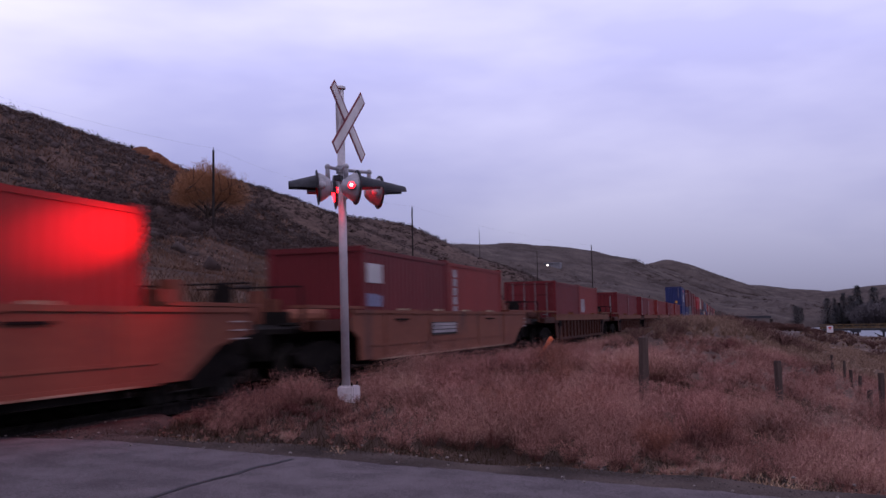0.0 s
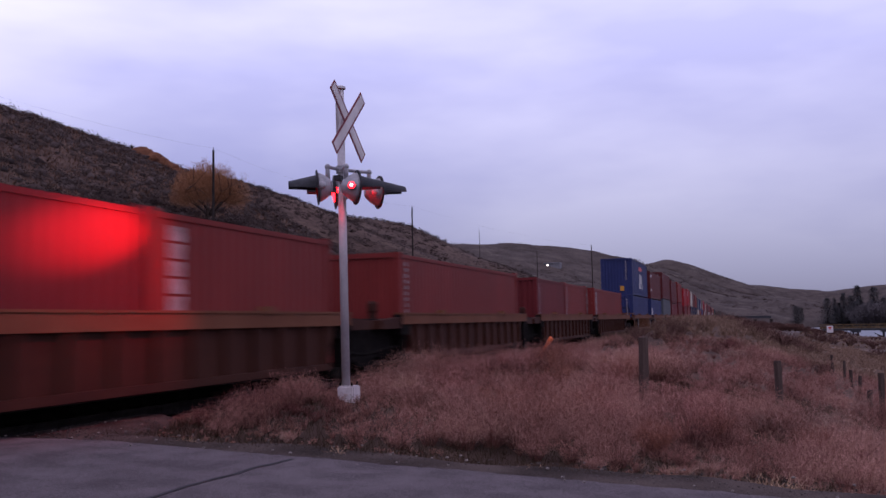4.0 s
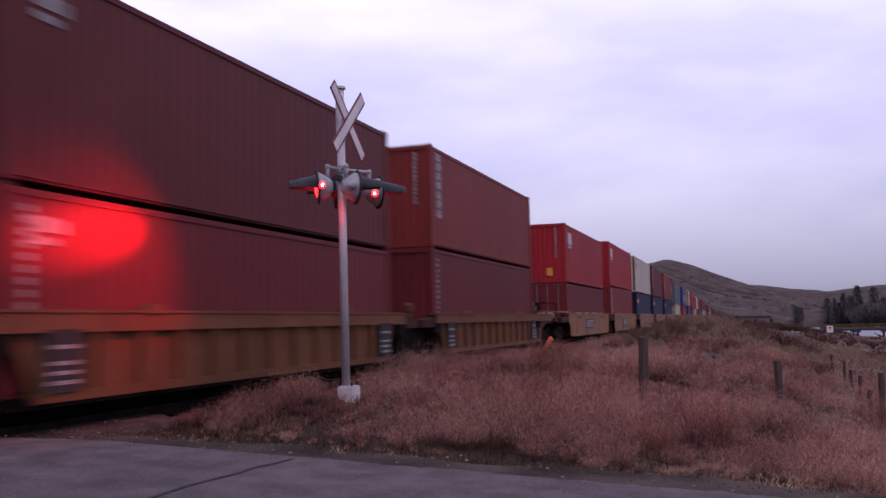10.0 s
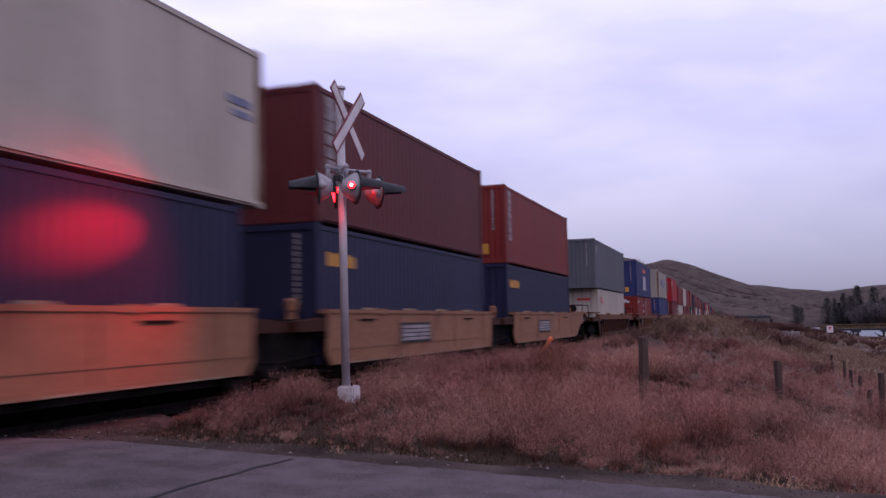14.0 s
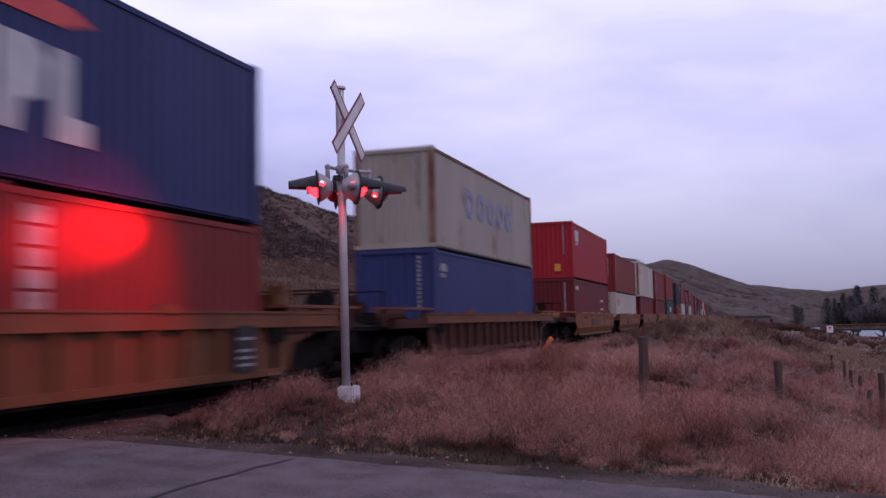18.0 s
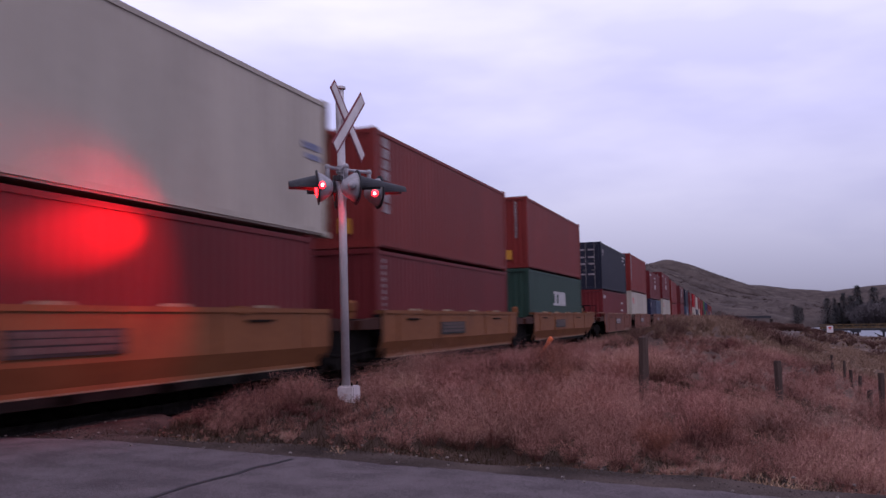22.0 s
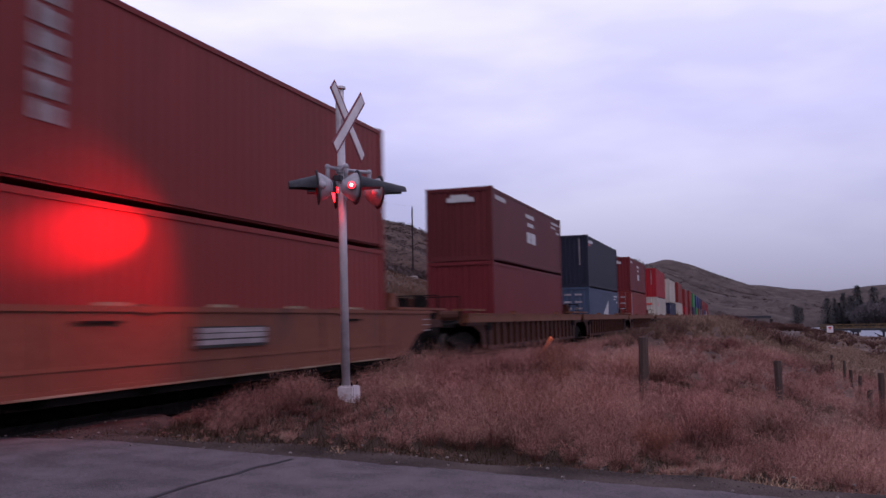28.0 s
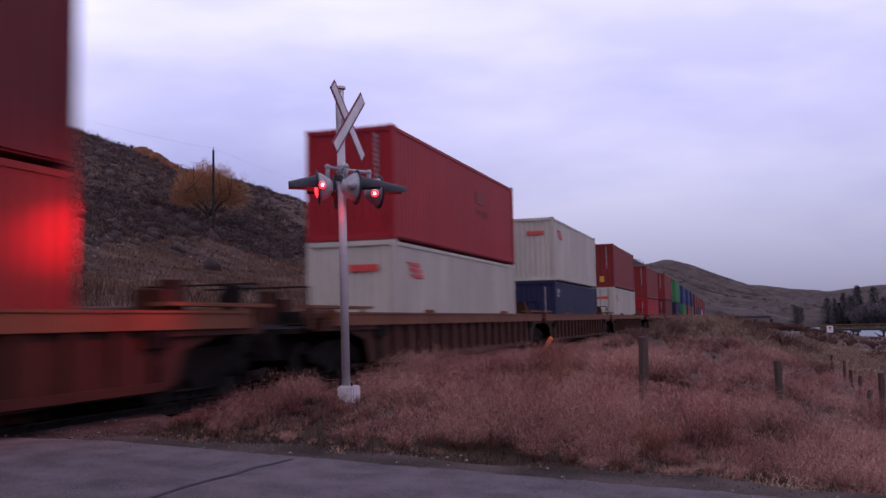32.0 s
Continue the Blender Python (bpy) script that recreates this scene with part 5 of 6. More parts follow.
def build_weeds():
    rng = np.random.default_rng(4)
    fields = (
        ("dry_weeds", 760, 9.6, 22, 1.4, 14, 0.22, 0.80, 0.0034, 150, 7, 2, True, "tangled reddish dry weeds on the bank"),
        ("low_weeds", 6200, 8.9, 22, 1.3, 14, 0.10, 0.26, 0.0040, 32, 4, 1, False, "low reddish dry weeds covering the bank"),
        ("dry_weeds", 1900, 21, 46, 1.6, 30, 0.22, 0.60, 0.009, 46, 5, 1, True, "tangled reddish dry weeds on the bank"),
        ("dry_weeds", 9000, 44, 140, 2.4, 60, 0.30, 0.75, 0.030, 14, 3, 0, True, "reddish dry weeds along the line"),
        ("dry_weeds", 5200, 130, 420, 3.0, 120, 0.25, 0.60, 0.055, 16, 2, 0, True, "reddish dry grass on the river flat"),
    )
    for name, n, x0, x1, d0, d1, h0, h1, w, stems, tw, sd, patchy, label in fields:
        x, d = rng.uniform(x0, x1, n), rng.uniform(d0, d1, n)
        y = track_y(x) - d
        ok = on_bank(x, y, rng, patchy) & (lane_gap(x, y) > 3.0) & (river_gap(x, y) > 27)
        x, y, d = x[ok], y[ok], d[ok]
        grow = np.clip(0.42 + 2.6 * fbm(x, y, 11, 3, 2.8), 0, 1)
        h = (h0 + (h1 - h0) * grow) * rng.uniform(0.75, 1.2, len(x))
        if x0 < 40:
            lush = np.clip((x - 16.0) / 3.0, 0, 1) * np.clip((8.0 - d) / 3.0, 0, 1)      # taller along the line, past the mast
            beside = np.clip(np.maximum((x - 12.8) / 3.0, (4.9 - y) / 2.2), 0.0, 1.0)
            h *= (1 + 0.30 * lush) * np.clip((d - 0.6) / 2.6, 0.55, 1) * (0.62 + 0.38 * beside) * np.clip((x - weed_edge(x, y)) / 1.7, 0.35, 1)
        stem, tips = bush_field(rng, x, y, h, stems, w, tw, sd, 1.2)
        # dark stem and pale tip colours carry the shading from root to top
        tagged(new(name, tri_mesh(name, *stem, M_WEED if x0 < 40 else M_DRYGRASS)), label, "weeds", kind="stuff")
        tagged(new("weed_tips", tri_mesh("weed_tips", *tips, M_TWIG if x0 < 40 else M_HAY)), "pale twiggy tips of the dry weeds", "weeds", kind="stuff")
    x, y = rng.uniform(12.5, 24, 60), rng.uniform(0.5, 6.5, 60)
    ok = (track_y(x) - y > np.interp(x, [14, 18], [4.5, 2.6])) & (np.hypot(x - MAST.x, y - MAST.y) > 1.4)
    stem, tips = bush_field(rng, x[ok], y[ok], rng.uniform(0.5, 0.85, ok.sum()), 150, 0.0036, 6, 3, 0.8)
    tagged(new("tall_weeds", tri_mesh("tall_weeds", *stem, M_WEED)), "taller wiry red weeds standing out of the bank", "weeds", kind="stuff")
    tagged(new("weed_tips", tri_mesh("weed_tips", *tips, M_PALE)), "pale seed heads of the taller weeds", "weeds", kind="stuff")
    # low herbs and litter between the bushes, the shade there put into their colour
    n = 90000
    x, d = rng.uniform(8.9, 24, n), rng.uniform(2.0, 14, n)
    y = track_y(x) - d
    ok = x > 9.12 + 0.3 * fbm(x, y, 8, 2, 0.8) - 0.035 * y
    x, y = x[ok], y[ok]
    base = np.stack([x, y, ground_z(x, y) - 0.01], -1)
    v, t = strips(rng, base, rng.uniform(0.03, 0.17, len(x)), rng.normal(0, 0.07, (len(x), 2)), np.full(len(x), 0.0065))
    tagged(new("low_herbs", tri_mesh("low_herbs", v, t, M_LITTER)), "low brown and olive herbs, darkened for shade under the weeds", "grass", kind="stuff")
    # dark brush added on the far shoulder to block the bright slit under the cars
    x, e = rng.uniform(4, 70, 1500), rng.uniform(2.7, 6.2, 1500)
    y = track_y(x) + e
    stem, tips = bush_field(rng, x, y, rng.uniform(0.45, 0.95, 1500), 40, 0.022, 3, 0, 1.1)
    tagged(new("shoulder_brush", tri_mesh("shoulder_brush", np.concatenate([stem[0], tips[0]]), np.concatenate([stem[1], tips[1] + len(stem[0])]), M_SHRUB)), "dark added brush closing the bright gap under the cars", "shrubs", kind="stuff")
    # weeds beyond the track, at the foot of the hill
    n = 95000
    x = rng.uniform(6, 130, n)
    e = rng.uniform(4.2, 42, n)
    y = track_y(x) + e
    h = rng.uniform(0.25, 0.75, n) * np.clip(0.7 + fbm(x, y, 13, 2, 4.0), 0.2, 1.3) * np.clip((45 - e) / 8, 0.3, 1)
    base = np.stack([x, y, ground_z(x, y) - 0.03], -1)
    v, t = strips(rng, base, h, rng.normal(0, 0.25, (n, 2)), np.full(n, 0.035))
    tagged(new("hill_grass", tri_mesh("hill_grass", v, t, M_FOOTGRASS)), "brown dry grass at the foot of the hill", "grass", kind="stuff")
    n = 70000
    x, e = rng.uniform(10, 190, n), rng.uniform(40, 125, n)
    y = track_y(x) + e
    base = np.stack([x, y, ground_z(x, y) - 0.05], -1)
    v, t = strips(rng, base, rng.uniform(0.25, 0.7, n), rng.normal(0, 0.3, (n, 2)), np.full(n, 0.11))
    tagged(new("slope_grass", tri_mesh("slope_grass", v, t, M_FOOTGRASS)), "thin brown grass between the sagebrush", "grass", kind="stuff")


build_weeds()


def build_bushes():
    """Large feathery dry bushes that stand out of the weeds."""
    rng = np.random.default_rng(91)
    spots = ((12.4, 2.9, 0.62), (13.1, 2.3, 0.72), (12.9, 3.5, 0.60), (14.3, 3.2, 0.70), (12.0, 1.2, 0.50), (13.6, 0.6, 0.52), (15.2, 2.4, 0.62), (17.5, 3.6, 0.75), (19.5, 2.6, 0.70), (16.5, 0.1, 0.55), (14.8, -0.9, 0.48), (22.5, 4.6, 0.8))
    for x, y, h in spots:
        stem, tips = bush_field(rng, np.zeros(1), np.zeros(1), np.array([h]), 330, 0.0032, 9, 3, 0.95)
        z = float(ground_z(0.0, 0.0))
        root = new("dry_bush")
        root.location = (x, y, float(ground_z(x, y)))
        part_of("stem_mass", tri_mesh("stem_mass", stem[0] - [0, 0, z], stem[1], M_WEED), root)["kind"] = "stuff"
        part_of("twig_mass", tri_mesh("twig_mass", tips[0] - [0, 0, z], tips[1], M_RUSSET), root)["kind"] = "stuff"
        tagged(root, "feathery russet dry bush among the weeds", "bush", "dry bushes on the bank")


build_bushes()


def grass_tuft(rng, n=90, spread=0.16, h=0.34):
    """Arching blades that bend over at their tips."""
    a = rng.uniform(0, 6.283, n)
    r = rng.uniform(0, 0.05, n)
    root = np.stack([r * np.cos(a), r * np.sin(a), np.full(n, -0.02)], -1)
    out = rng.uniform(0.15, 1.25, n) * spread
    way = np.stack([np.cos(a), np.sin(a), np.zeros(n)], -1)
    top = h * rng.uniform(0.5, 1.1, n)
    side = np.stack([-np.sin(a), np.cos(a), np.zeros(n)], -1) * 0.0036
    pts = [root + way * (out * q)[:, None] + np.array([0, 0, 1]) * (top * z)[:, None] for q, z in ((0, 0), (0.3, 0.62), (0.8, 1.0), (1.35, 0.82))]
    v = np.stack([p + side * k * wd for p, wd in zip(pts[:3], (1, 1, 0.8)) for k in (-1, 1)] + [pts[3]], 1).reshape(-1, 3)
    i = np.arange(n)[:, None] * 7
    t = np.stack([i + q for q in ([0, 1, 3], [0, 3, 2], [2, 3, 5], [2, 5, 4], [4, 5, 6])], 1).reshape(-1, 3)
    return v, t


def build_tufts():
    rng = np.random.default_rng(12)
    kinds = [tri_mesh("grass_tuft", *grass_tuft(rng, n, s, h), M_STRAW) for n, s, h in ((34, 0.30, 0.24), (24, 0.22, 0.18), (44, 0.38, 0.30), (14, 0.20, 0.10))]
    for k in range(26):
        y = rng.uniform(-1.75, 1.3) if k < 19 else rng.uniform(1.2, 6.4)
        x = 9.50 - 0.035 * y + rng.uniform(0, 0.50) + 0.35 * float(np.clip(y, 0, 1.2)) if k < 19 else 9.05 - 0.035 * y + rng.uniform(0, 0.40)
        ob = new("grass_tuft", kinds[k % 3] if k < 19 else kinds[3])
        ob.matrix_basis = pose(x, y, float(ground_z(x, y)) + 0.02, 0, 0, rng.uniform(0, 360)) @ Matrix.Scale(float(rng.uniform(0.6, 1.15)), 4)
        tagged(ob, "pale straw-coloured grass tuft at the road edge", "grass tuft", "grass tufts at the road edge")


build_tufts()


def leafy(rng, centres, radii, per, leaf, flat=0.75, dome=True):
    """Clumps of small loose triangles filling domes."""
    n = len(centres) * per
    c, r = np.repeat(centres, per, 0), np.repeat(radii, per)
    d = rng.normal(0, 1, (n, 3))
    d /= np.linalg.norm(d, axis=1)[:, None]
    if dome:
        d[:, 2] = np.abs(d[:, 2])
    q = rng.uniform(0.35, 1.05, n) ** 0.6
    p = c + d * (r * q)[:, None] * [1, 1, flat]
    s = r * leaf * rng.uniform(0.6, 1.4, n)
    a, b = rng.normal(0, 1, (n, 3)), rng.normal(0, 1, (n, 3))
    a /= np.linalg.norm(a, axis=1)[:, None]
    b /= np.linalg.norm(b, axis=1)[:, None]
    v = np.stack([p, p + a * s[:, None], p + b * s[:, None]], 1).reshape(-1, 3)
    return v, np.arange(n * 3).reshape(-1, 3)


ICO = bmesh.new()
bmesh.ops.create_icosphere(ICO, subdivisions=1, radius=1.0)
ICO_V = np.array([q.co[:] for q in ICO.verts])
ICO_T = np.array([[q.index for q in f.verts] for f in ICO.faces])
ICO.free()


def shrub_clumps(rng, centres, radii, per, leaf, flat):
    """Rounded shrubs: an uneven core covered by small loose leaves."""
    n, k = len(centres), len(ICO_V)
    core = centres[:, None, :] + ICO_V[None] * (rng.uniform(0.25, 0.85, (n, k, 1)) * radii[:, None, None]) * [1, 1, flat]
    tri = ICO_T[None] + (np.arange(n) * k)[:, None, None]
    v, t = leafy(rng, centres, radii * 1.02, per, leaf, flat)
    return np.concatenate([core.reshape(-1, 3), v]), np.concatenate([tri.reshape(-1, 3), t + n * k])


def scatter(rng, n, x0, x1, e0, e1, keep):
    x = rng.uniform(x0, x1, n)
    y = track_y(x) + rng.uniform(e0, e1, n)
    ok = keep(x, y) > rng.uniform(0, 1, n)
    x, y = x[ok], y[ok]
    return np.stack([x, y, ground_z(x, y) - 0.1], -1)


def build_shrubs():
    rng = np.random.default_rng(21)
    # sagebrush over the near hill
    p = scatter(rng, 13500, 5, 210, 38, 125, lambda x, y: 0.68 + 1.2 * fbm(x, y, 40, 3, 11.0))
    v, t = shrub_clumps(rng, p, rng.uniform(0.4, 1.0, len(p)) * rng.uniform(0.8, 1.8, len(p)), 76, 0.13, 0.72)
    tagged(new("sagebrush", tri_mesh("sagebrush", v, t, M_SAGE)), "grey-brown sagebrush scattered over the hillside", "shrubs", kind="stuff")
    # sparse scrub on the hills behind
    p = scatter(rng, 17000, 150, 620, 20, 260, lambda x, y: 0.38 + 1.1 * fbm(x, y, 41, 4, 45.0))
    v, t = leafy(rng, p, rng.uniform(0.7, 1.9, len(p)), 34, 0.24)
    tagged(new("hill_scrub", tri_mesh("hill_scrub", v, t, M_SAGE)), "dark scrub dotted over the farther slopes", "shrubs", kind="stuff")
    p = scatter(rng, 9000, 120, 430, 26, 190, lambda x, y: 0.40 + 1.3 * fbm(x, y, 49, 4, 28.0))
    v, t = shrub_clumps(rng, p, rng.uniform(0.6, 1.7, len(p)), 22, 0.26, 0.7)
    tagged(new("slope_scrub", tri_mesh("slope_scrub", v, t, M_SHRUB)), "dark scrub over the slope beyond the line", "shrubs", kind="stuff")
    p = scatter(rng, 900, 125, 330, 20, 75, lambda x, y: 0.35 + 1.2 * fbm(x, y, 52, 3, 22.0))
    p[:, 2] += 0.15
    v = p[:, None, :] + ICO_V[None] * (rng.uniform(0.5, 1.2, (len(p), len(ICO_V), 1)) * rng.uniform(0.25, 0.75, (len(p), 1, 1)))
    t = ICO_T[None] + (np.arange(len(p)) * len(ICO_V))[:, None, None]
    tagged(new("slope_rocks", tri_mesh("slope_rocks", v, t, M_ROCK)), "pale rocks breaking out of the slope", "rocks", kind="stuff")
    x = rng.uniform(650, 1500, 11000)
    y = x * rng.uniform(-0.10, 0.34, 11000)
    ok = rng.uniform(0, 1, 11000) < 0.06 + 1.3 * fbm(x, y, 46, 4, 70.0)
    p = np.stack([x, y, ground_z(x, y)], -1)[ok]
    p = p[p[:, 2] > 2]
    v, t = leafy(rng, p, rng.uniform(1.0, 3.4, len(p)), 30, 0.22)
    tagged(new("distant_scrub", tri_mesh("distant_scrub", v, t, M_SHRUB)), "dark specks of scrub on the distant hills", "shrubs", kind="stuff")
    # band of bare dark shrubs above the cut bank
    p = scatter(rng, 1900, 20, 170, 41, 60, lambda x, y: 0.55 + 1.2 * fbm(x, y, 42, 3, 9.0))
    few = scatter(rng, 110, 15, 120, 12, 38, lambda x, y: 0.3 + 0.8 * fbm(x, y, 48, 2, 9.0))
    p = np.concatenate([p, few])
    v, t = shrub_clumps(rng, p, rng.uniform(0.7, 2.0, len(p)), 160, 0.075, 0.8)
    tagged(new("bare_shrubs", tri_mesh("bare_shrubs", v, t, M_SHRUB)), "dark leafless shrubs along the foot of the hill", "shrubs", kind="stuff")
    # brush along the shoulder of the line and on the river flat
    def brush(name, x, y, h, stems, width, twigs, mat, label, spread=1.0):
        low, tips = bush_field(rng, x, y, h, stems, width, twigs, 0, spread)
        v = np.concatenate([low[0], tips[0]])
        t = np.concatenate([low[1], tips[1] + len(low[0])])
        tagged(new(name, tri_mesh(name, v, t, mat)), label, "shrubs", kind="stuff")
    x = rng.uniform(60, 190, 700)
    y = track_y(x) - np.interp(x, [60, 90, 190], [12.5, 10.0, 8.0]) + rng.normal(0, 1.2, 700)
    ok = rng.uniform(0, 1, 700) < 0.45 + 0.9 * fbm(x, y, 43, 2, 12.0)
    brush("shoulder_brush", x[ok], y[ok], rng.uniform(0.5, 1.25, ok.sum()), 40, 0.045, 4, M_BRUSH, "dark red-brown brush along the shoulder of the line", 1.3)
    x = rng.uniform(26, 60, 130)
    y = track_y(x) - rng.uniform(4, 13, 130)
    ok = fbm(x, y, 47, 2, 6.0) > 0.05
    brush("shoulder_brush", x[ok], y[ok], rng.uniform(0.4, 0.8, ok.sum()), 60, 0.014, 5, M_BRUSH, "dark red-brown bushes among the weeds", 1.2)
    x = rng.uniform(70, 700, 3200)
    y = rng.uniform(-0.20, 0.0, 3200) * x + rng.uniform(-6, 0, 3200)
    ok = (rng.uniform(0, 1, 3200) < 0.12 + 1.0 * fbm(x, y, 44, 3, 35.0)) & (river_gap(x, y) > 30) & (lane_gap(x, y) > 4.5)
    brush("flat_brush", x[ok], y[ok], rng.uniform(0.5, 1.5, ok.sum()), 26, 0.10, 4, M_BRUSH, "low brown brush on the river flat", 1.2)
    x = rng.uniform(330, 430, 170)
    y = -x * rng.uniform(0.008, 0.092, 170)
    ok = river_gap(x, y) > 26
    brush("tall_brush", x[ok], y[ok], np.interp(-y[ok] / x[ok], [0.05, 0.065], [1.0, 0.45]) * rng.uniform(1.4, 3.0, ok.sum()), 60, 0.14, 5, M_BRUSH, "tall red-brown brush on the river bank", 1.0)
    # leafless thicket across the river, before the conifers
    x = rng.uniform(640, 760, 620)
    y = -x * (0.030 + 0.135 * rng.uniform(0, 1, 620) ** 0.8)
    ok = river_gap(x, y) > 24
    tall = np.interp(-y[ok] / x[ok], [0.03, 0.06, 0.075, 0.10, 0.17], [6.0, 9.0, 14.0, 15.0, 15.5])
    brush("riverside_thicket", x[ok], y[ok], tall * rng.uniform(0.6, 1.2, ok.sum()), 60, 0.32, 4, M_THICKET, "grey leafless thicket along the river", 0.7)
    x = rng.uniform(960, 1080, 420)
    y = -x * rng.uniform(0.022, 0.085, 420)
    ok = (river_gap(x, y) > 24) & (ground_z(x, y) < -3)
    brush("riverside_thicket", x[ok], y[ok], rng.uniform(6.0, 13.0, ok.sum()), 50, 0.45, 4, M_THICKET, "grey leafless trees where the river bends", 0.8)
    # rocks of the cut bank
    p = scatter(rng, 700, 30, 130, 33, 46, lambda x, y: 0.3 + 1.0 * fbm(x, y, 45, 2, 10.0))
    p[:, 2] += 0.12
    v, t = [], []
    ico = bmesh.new()
    bmesh.ops.create_icosphere(ico, subdivisions=1, radius=1.0)
    iv = np.array([q.co[:] for q in ico.verts])
    it = np.array([[q.index for q in f.verts] for f in ico.faces])
    ico.free()
    for k, c in enumerate(p):
        v.append(c + iv * (rng.uniform(0.7, 1.3, (len(iv), 1)) * rng.uniform(0.6, 1.3, 3) * rng.uniform(0.05, 0.17)))
        t.append(it + k * len(iv))
    tagged(new("bank_rocks", tri_mesh("bank_rocks", np.concatenate(v), np.concatenate(t), M_ROCK)), "pale loose rocks strewn on the cut bank", "rocks", kind="stuff")


build_shrubs()


def build_crag():
    rng = np.random.default_rng(31)
    root = new("rock_outcrop")
    for k in range(16):
        f = k / 15
        az, r = radians(37.35 - 2.2 * f), 156.0
        x, y = r * math.cos(az), r * math.sin(az)
        top = 1.2 + r * (0.1875 - 0.020 * f ** 1.5) + 0.15
        bm = bmesh.new()
        bmesh.ops.create_icosphere(bm, subdivisions=2, radius=1.0)
        for q in bm.verts:
            q.co *= 1 + 0.28 * noise.noise(q.co * 1.7 + Vector((k * 3.1, 0, 0)))
        me = mesh_of("boulder", bm, M_CRAG)
        part_of("boulder", me, root, Matrix.Translation((x, y, top - 1.0)) @ Matrix.Rotation(rng.uniform(0, 6), 4, "Z") @ Matrix.Diagonal((rng.uniform(1.2, 2.1), rng.uniform(1.2, 2.1), rng.uniform(1.1, 1.8), 1)))
    tagged(root, "crumbling orange-brown rock outcrop on the hill crest", "rocks")


build_crag()


def deciduous(name, at, height, spread, leaves, mat, seed, label):
    rng = np.random.default_rng(seed)
    root = new(name)
    root.location = at
    bm = bmesh.new()
    tips = []
    tube(bm, (0, 0, -0.4), (0.1, 0, height * 0.28), height * 0.035, height * 0.026, 9)
    for k in range(9):
        a = 2.4 * k + rng.uniform(-0.3, 0.3)
        start = Vector((0.1, 0, height * rng.uniform(0.14, 0.28)))
        mid = start + Vector((math.cos(a) * spread * 0.28, math.sin(a) * spread * 0.28, height * rng.uniform(0.18, 0.32)))
        tube(bm, start, mid, height * 0.014, height * 0.008, 6)
        for j in range(4):
            b = a + rng.uniform(-1.0, 1.0)
            r = spread * rng.uniform(0.25, 0.52)
            tip = Vector((math.cos(b) * r, math.sin(b) * r, height * rng.uniform(0.35, 0.78)))
            tube(bm, mid, tip, height * 0.007, height * 0.002, 5)
            tips.append(tip)
    part("trunk", bm, M_BARK, root)
    n = leaves * 34
    hub = np.array([0, 0, height * 0.30])
    d = rng.normal(0, 1, (n, 3))
    d[:, 2] = np.abs(d[:, 2]) * 0.9 + 0.05
    d /= np.linalg.norm(d, axis=1)[:, None]
    out = rng.uniform(0.30, 1.0, n) ** 0.55 * (0.86 + 0.14 * np.sin(d[:, 0] * 9 + seed) * np.cos(d[:, 1] * 8))
    p = hub + d * out[:, None] * [spread * 0.48, spread * 0.48, height * 0.62]
    tw = rng.uniform(0.25, 0.75, n)
    v1, t1 = strips(rng, p, tw * (0.35 + d[:, 2] * 0.6), d[:, :2] * tw[:, None] * 0.7 + rng.normal(0, 0.12, (n, 2)), np.full(n, 0.035))
    part_of("twig_mass", tri_mesh("twig_mass", v1, t1, mat), root)["kind"] = "stuff"
    c = np.array([t[:] for t in tips])
    c = np.concatenate([c, c * [0.75, 0.75, 0.9] + rng.normal(0, 0.35, c.shape), c * [0.6, 0.6, 0.75] + rng.normal(0, 0.5, c.shape)])
    v, t = leafy(rng, c, rng.uniform(0.5, 1.15, len(c)) * height / 9, leaves // 6, 0.10, 0.9, dome=False)
    part_of("crown", tri_mesh("crown", v, t, mat), root)
    tagged(root, label, "tree")


deciduous("autumn_tree", (94.3, 61.7, float(ground_z(94.3, 61.7)) - 0.4), 9.2, 11.0, 560, M_AUTUMN, 3, "bushy tree with thin orange-brown autumn leaves")


def conifer_meshes():
    out = []
    for k in range(3):
        rng = np.random.default_rng(60 + k)
        bm = bmesh.new()
        tube(bm, (0, 0, -1), (0, 0, 18), 0.3, 0.05, 7)
        trunk = mesh_of("trunk", bm, M_BARK)
        n = 1500
        h = rng.uniform(0.06, 1.0, n)
        rad = (4.6 - 0.6 * k) * (1 - h) ** (0.6 + 0.1 * k) * (0.55 + 0.45 * np.abs(np.sin(h * 40 + k))) + 0.15
        a = rng.uniform(0, 6.283, n)
        p = np.stack([np.cos(a) * rad * rng.uniform(0.2, 1, n), np.sin(a) * rad * rng.uniform(0.2, 1, n), h * 19], -1)
        out_dir = np.stack([np.cos(a), np.sin(a), np.full(n, -0.35)], -1)
        side = np.stack([-np.sin(a), np.cos(a), np.zeros(n)], -1)
        s = rng.uniform(0.5, 1.1, n)[:, None]
        v = np.stack([p - side * 0.28 * s, p + side * 0.28 * s, p + out_dir * s], 1).reshape(-1, 3)
        out.append((trunk, tri_mesh("crown", v, np.arange(n * 3).reshape(-1, 3), M_NEEDLE)))
    return out


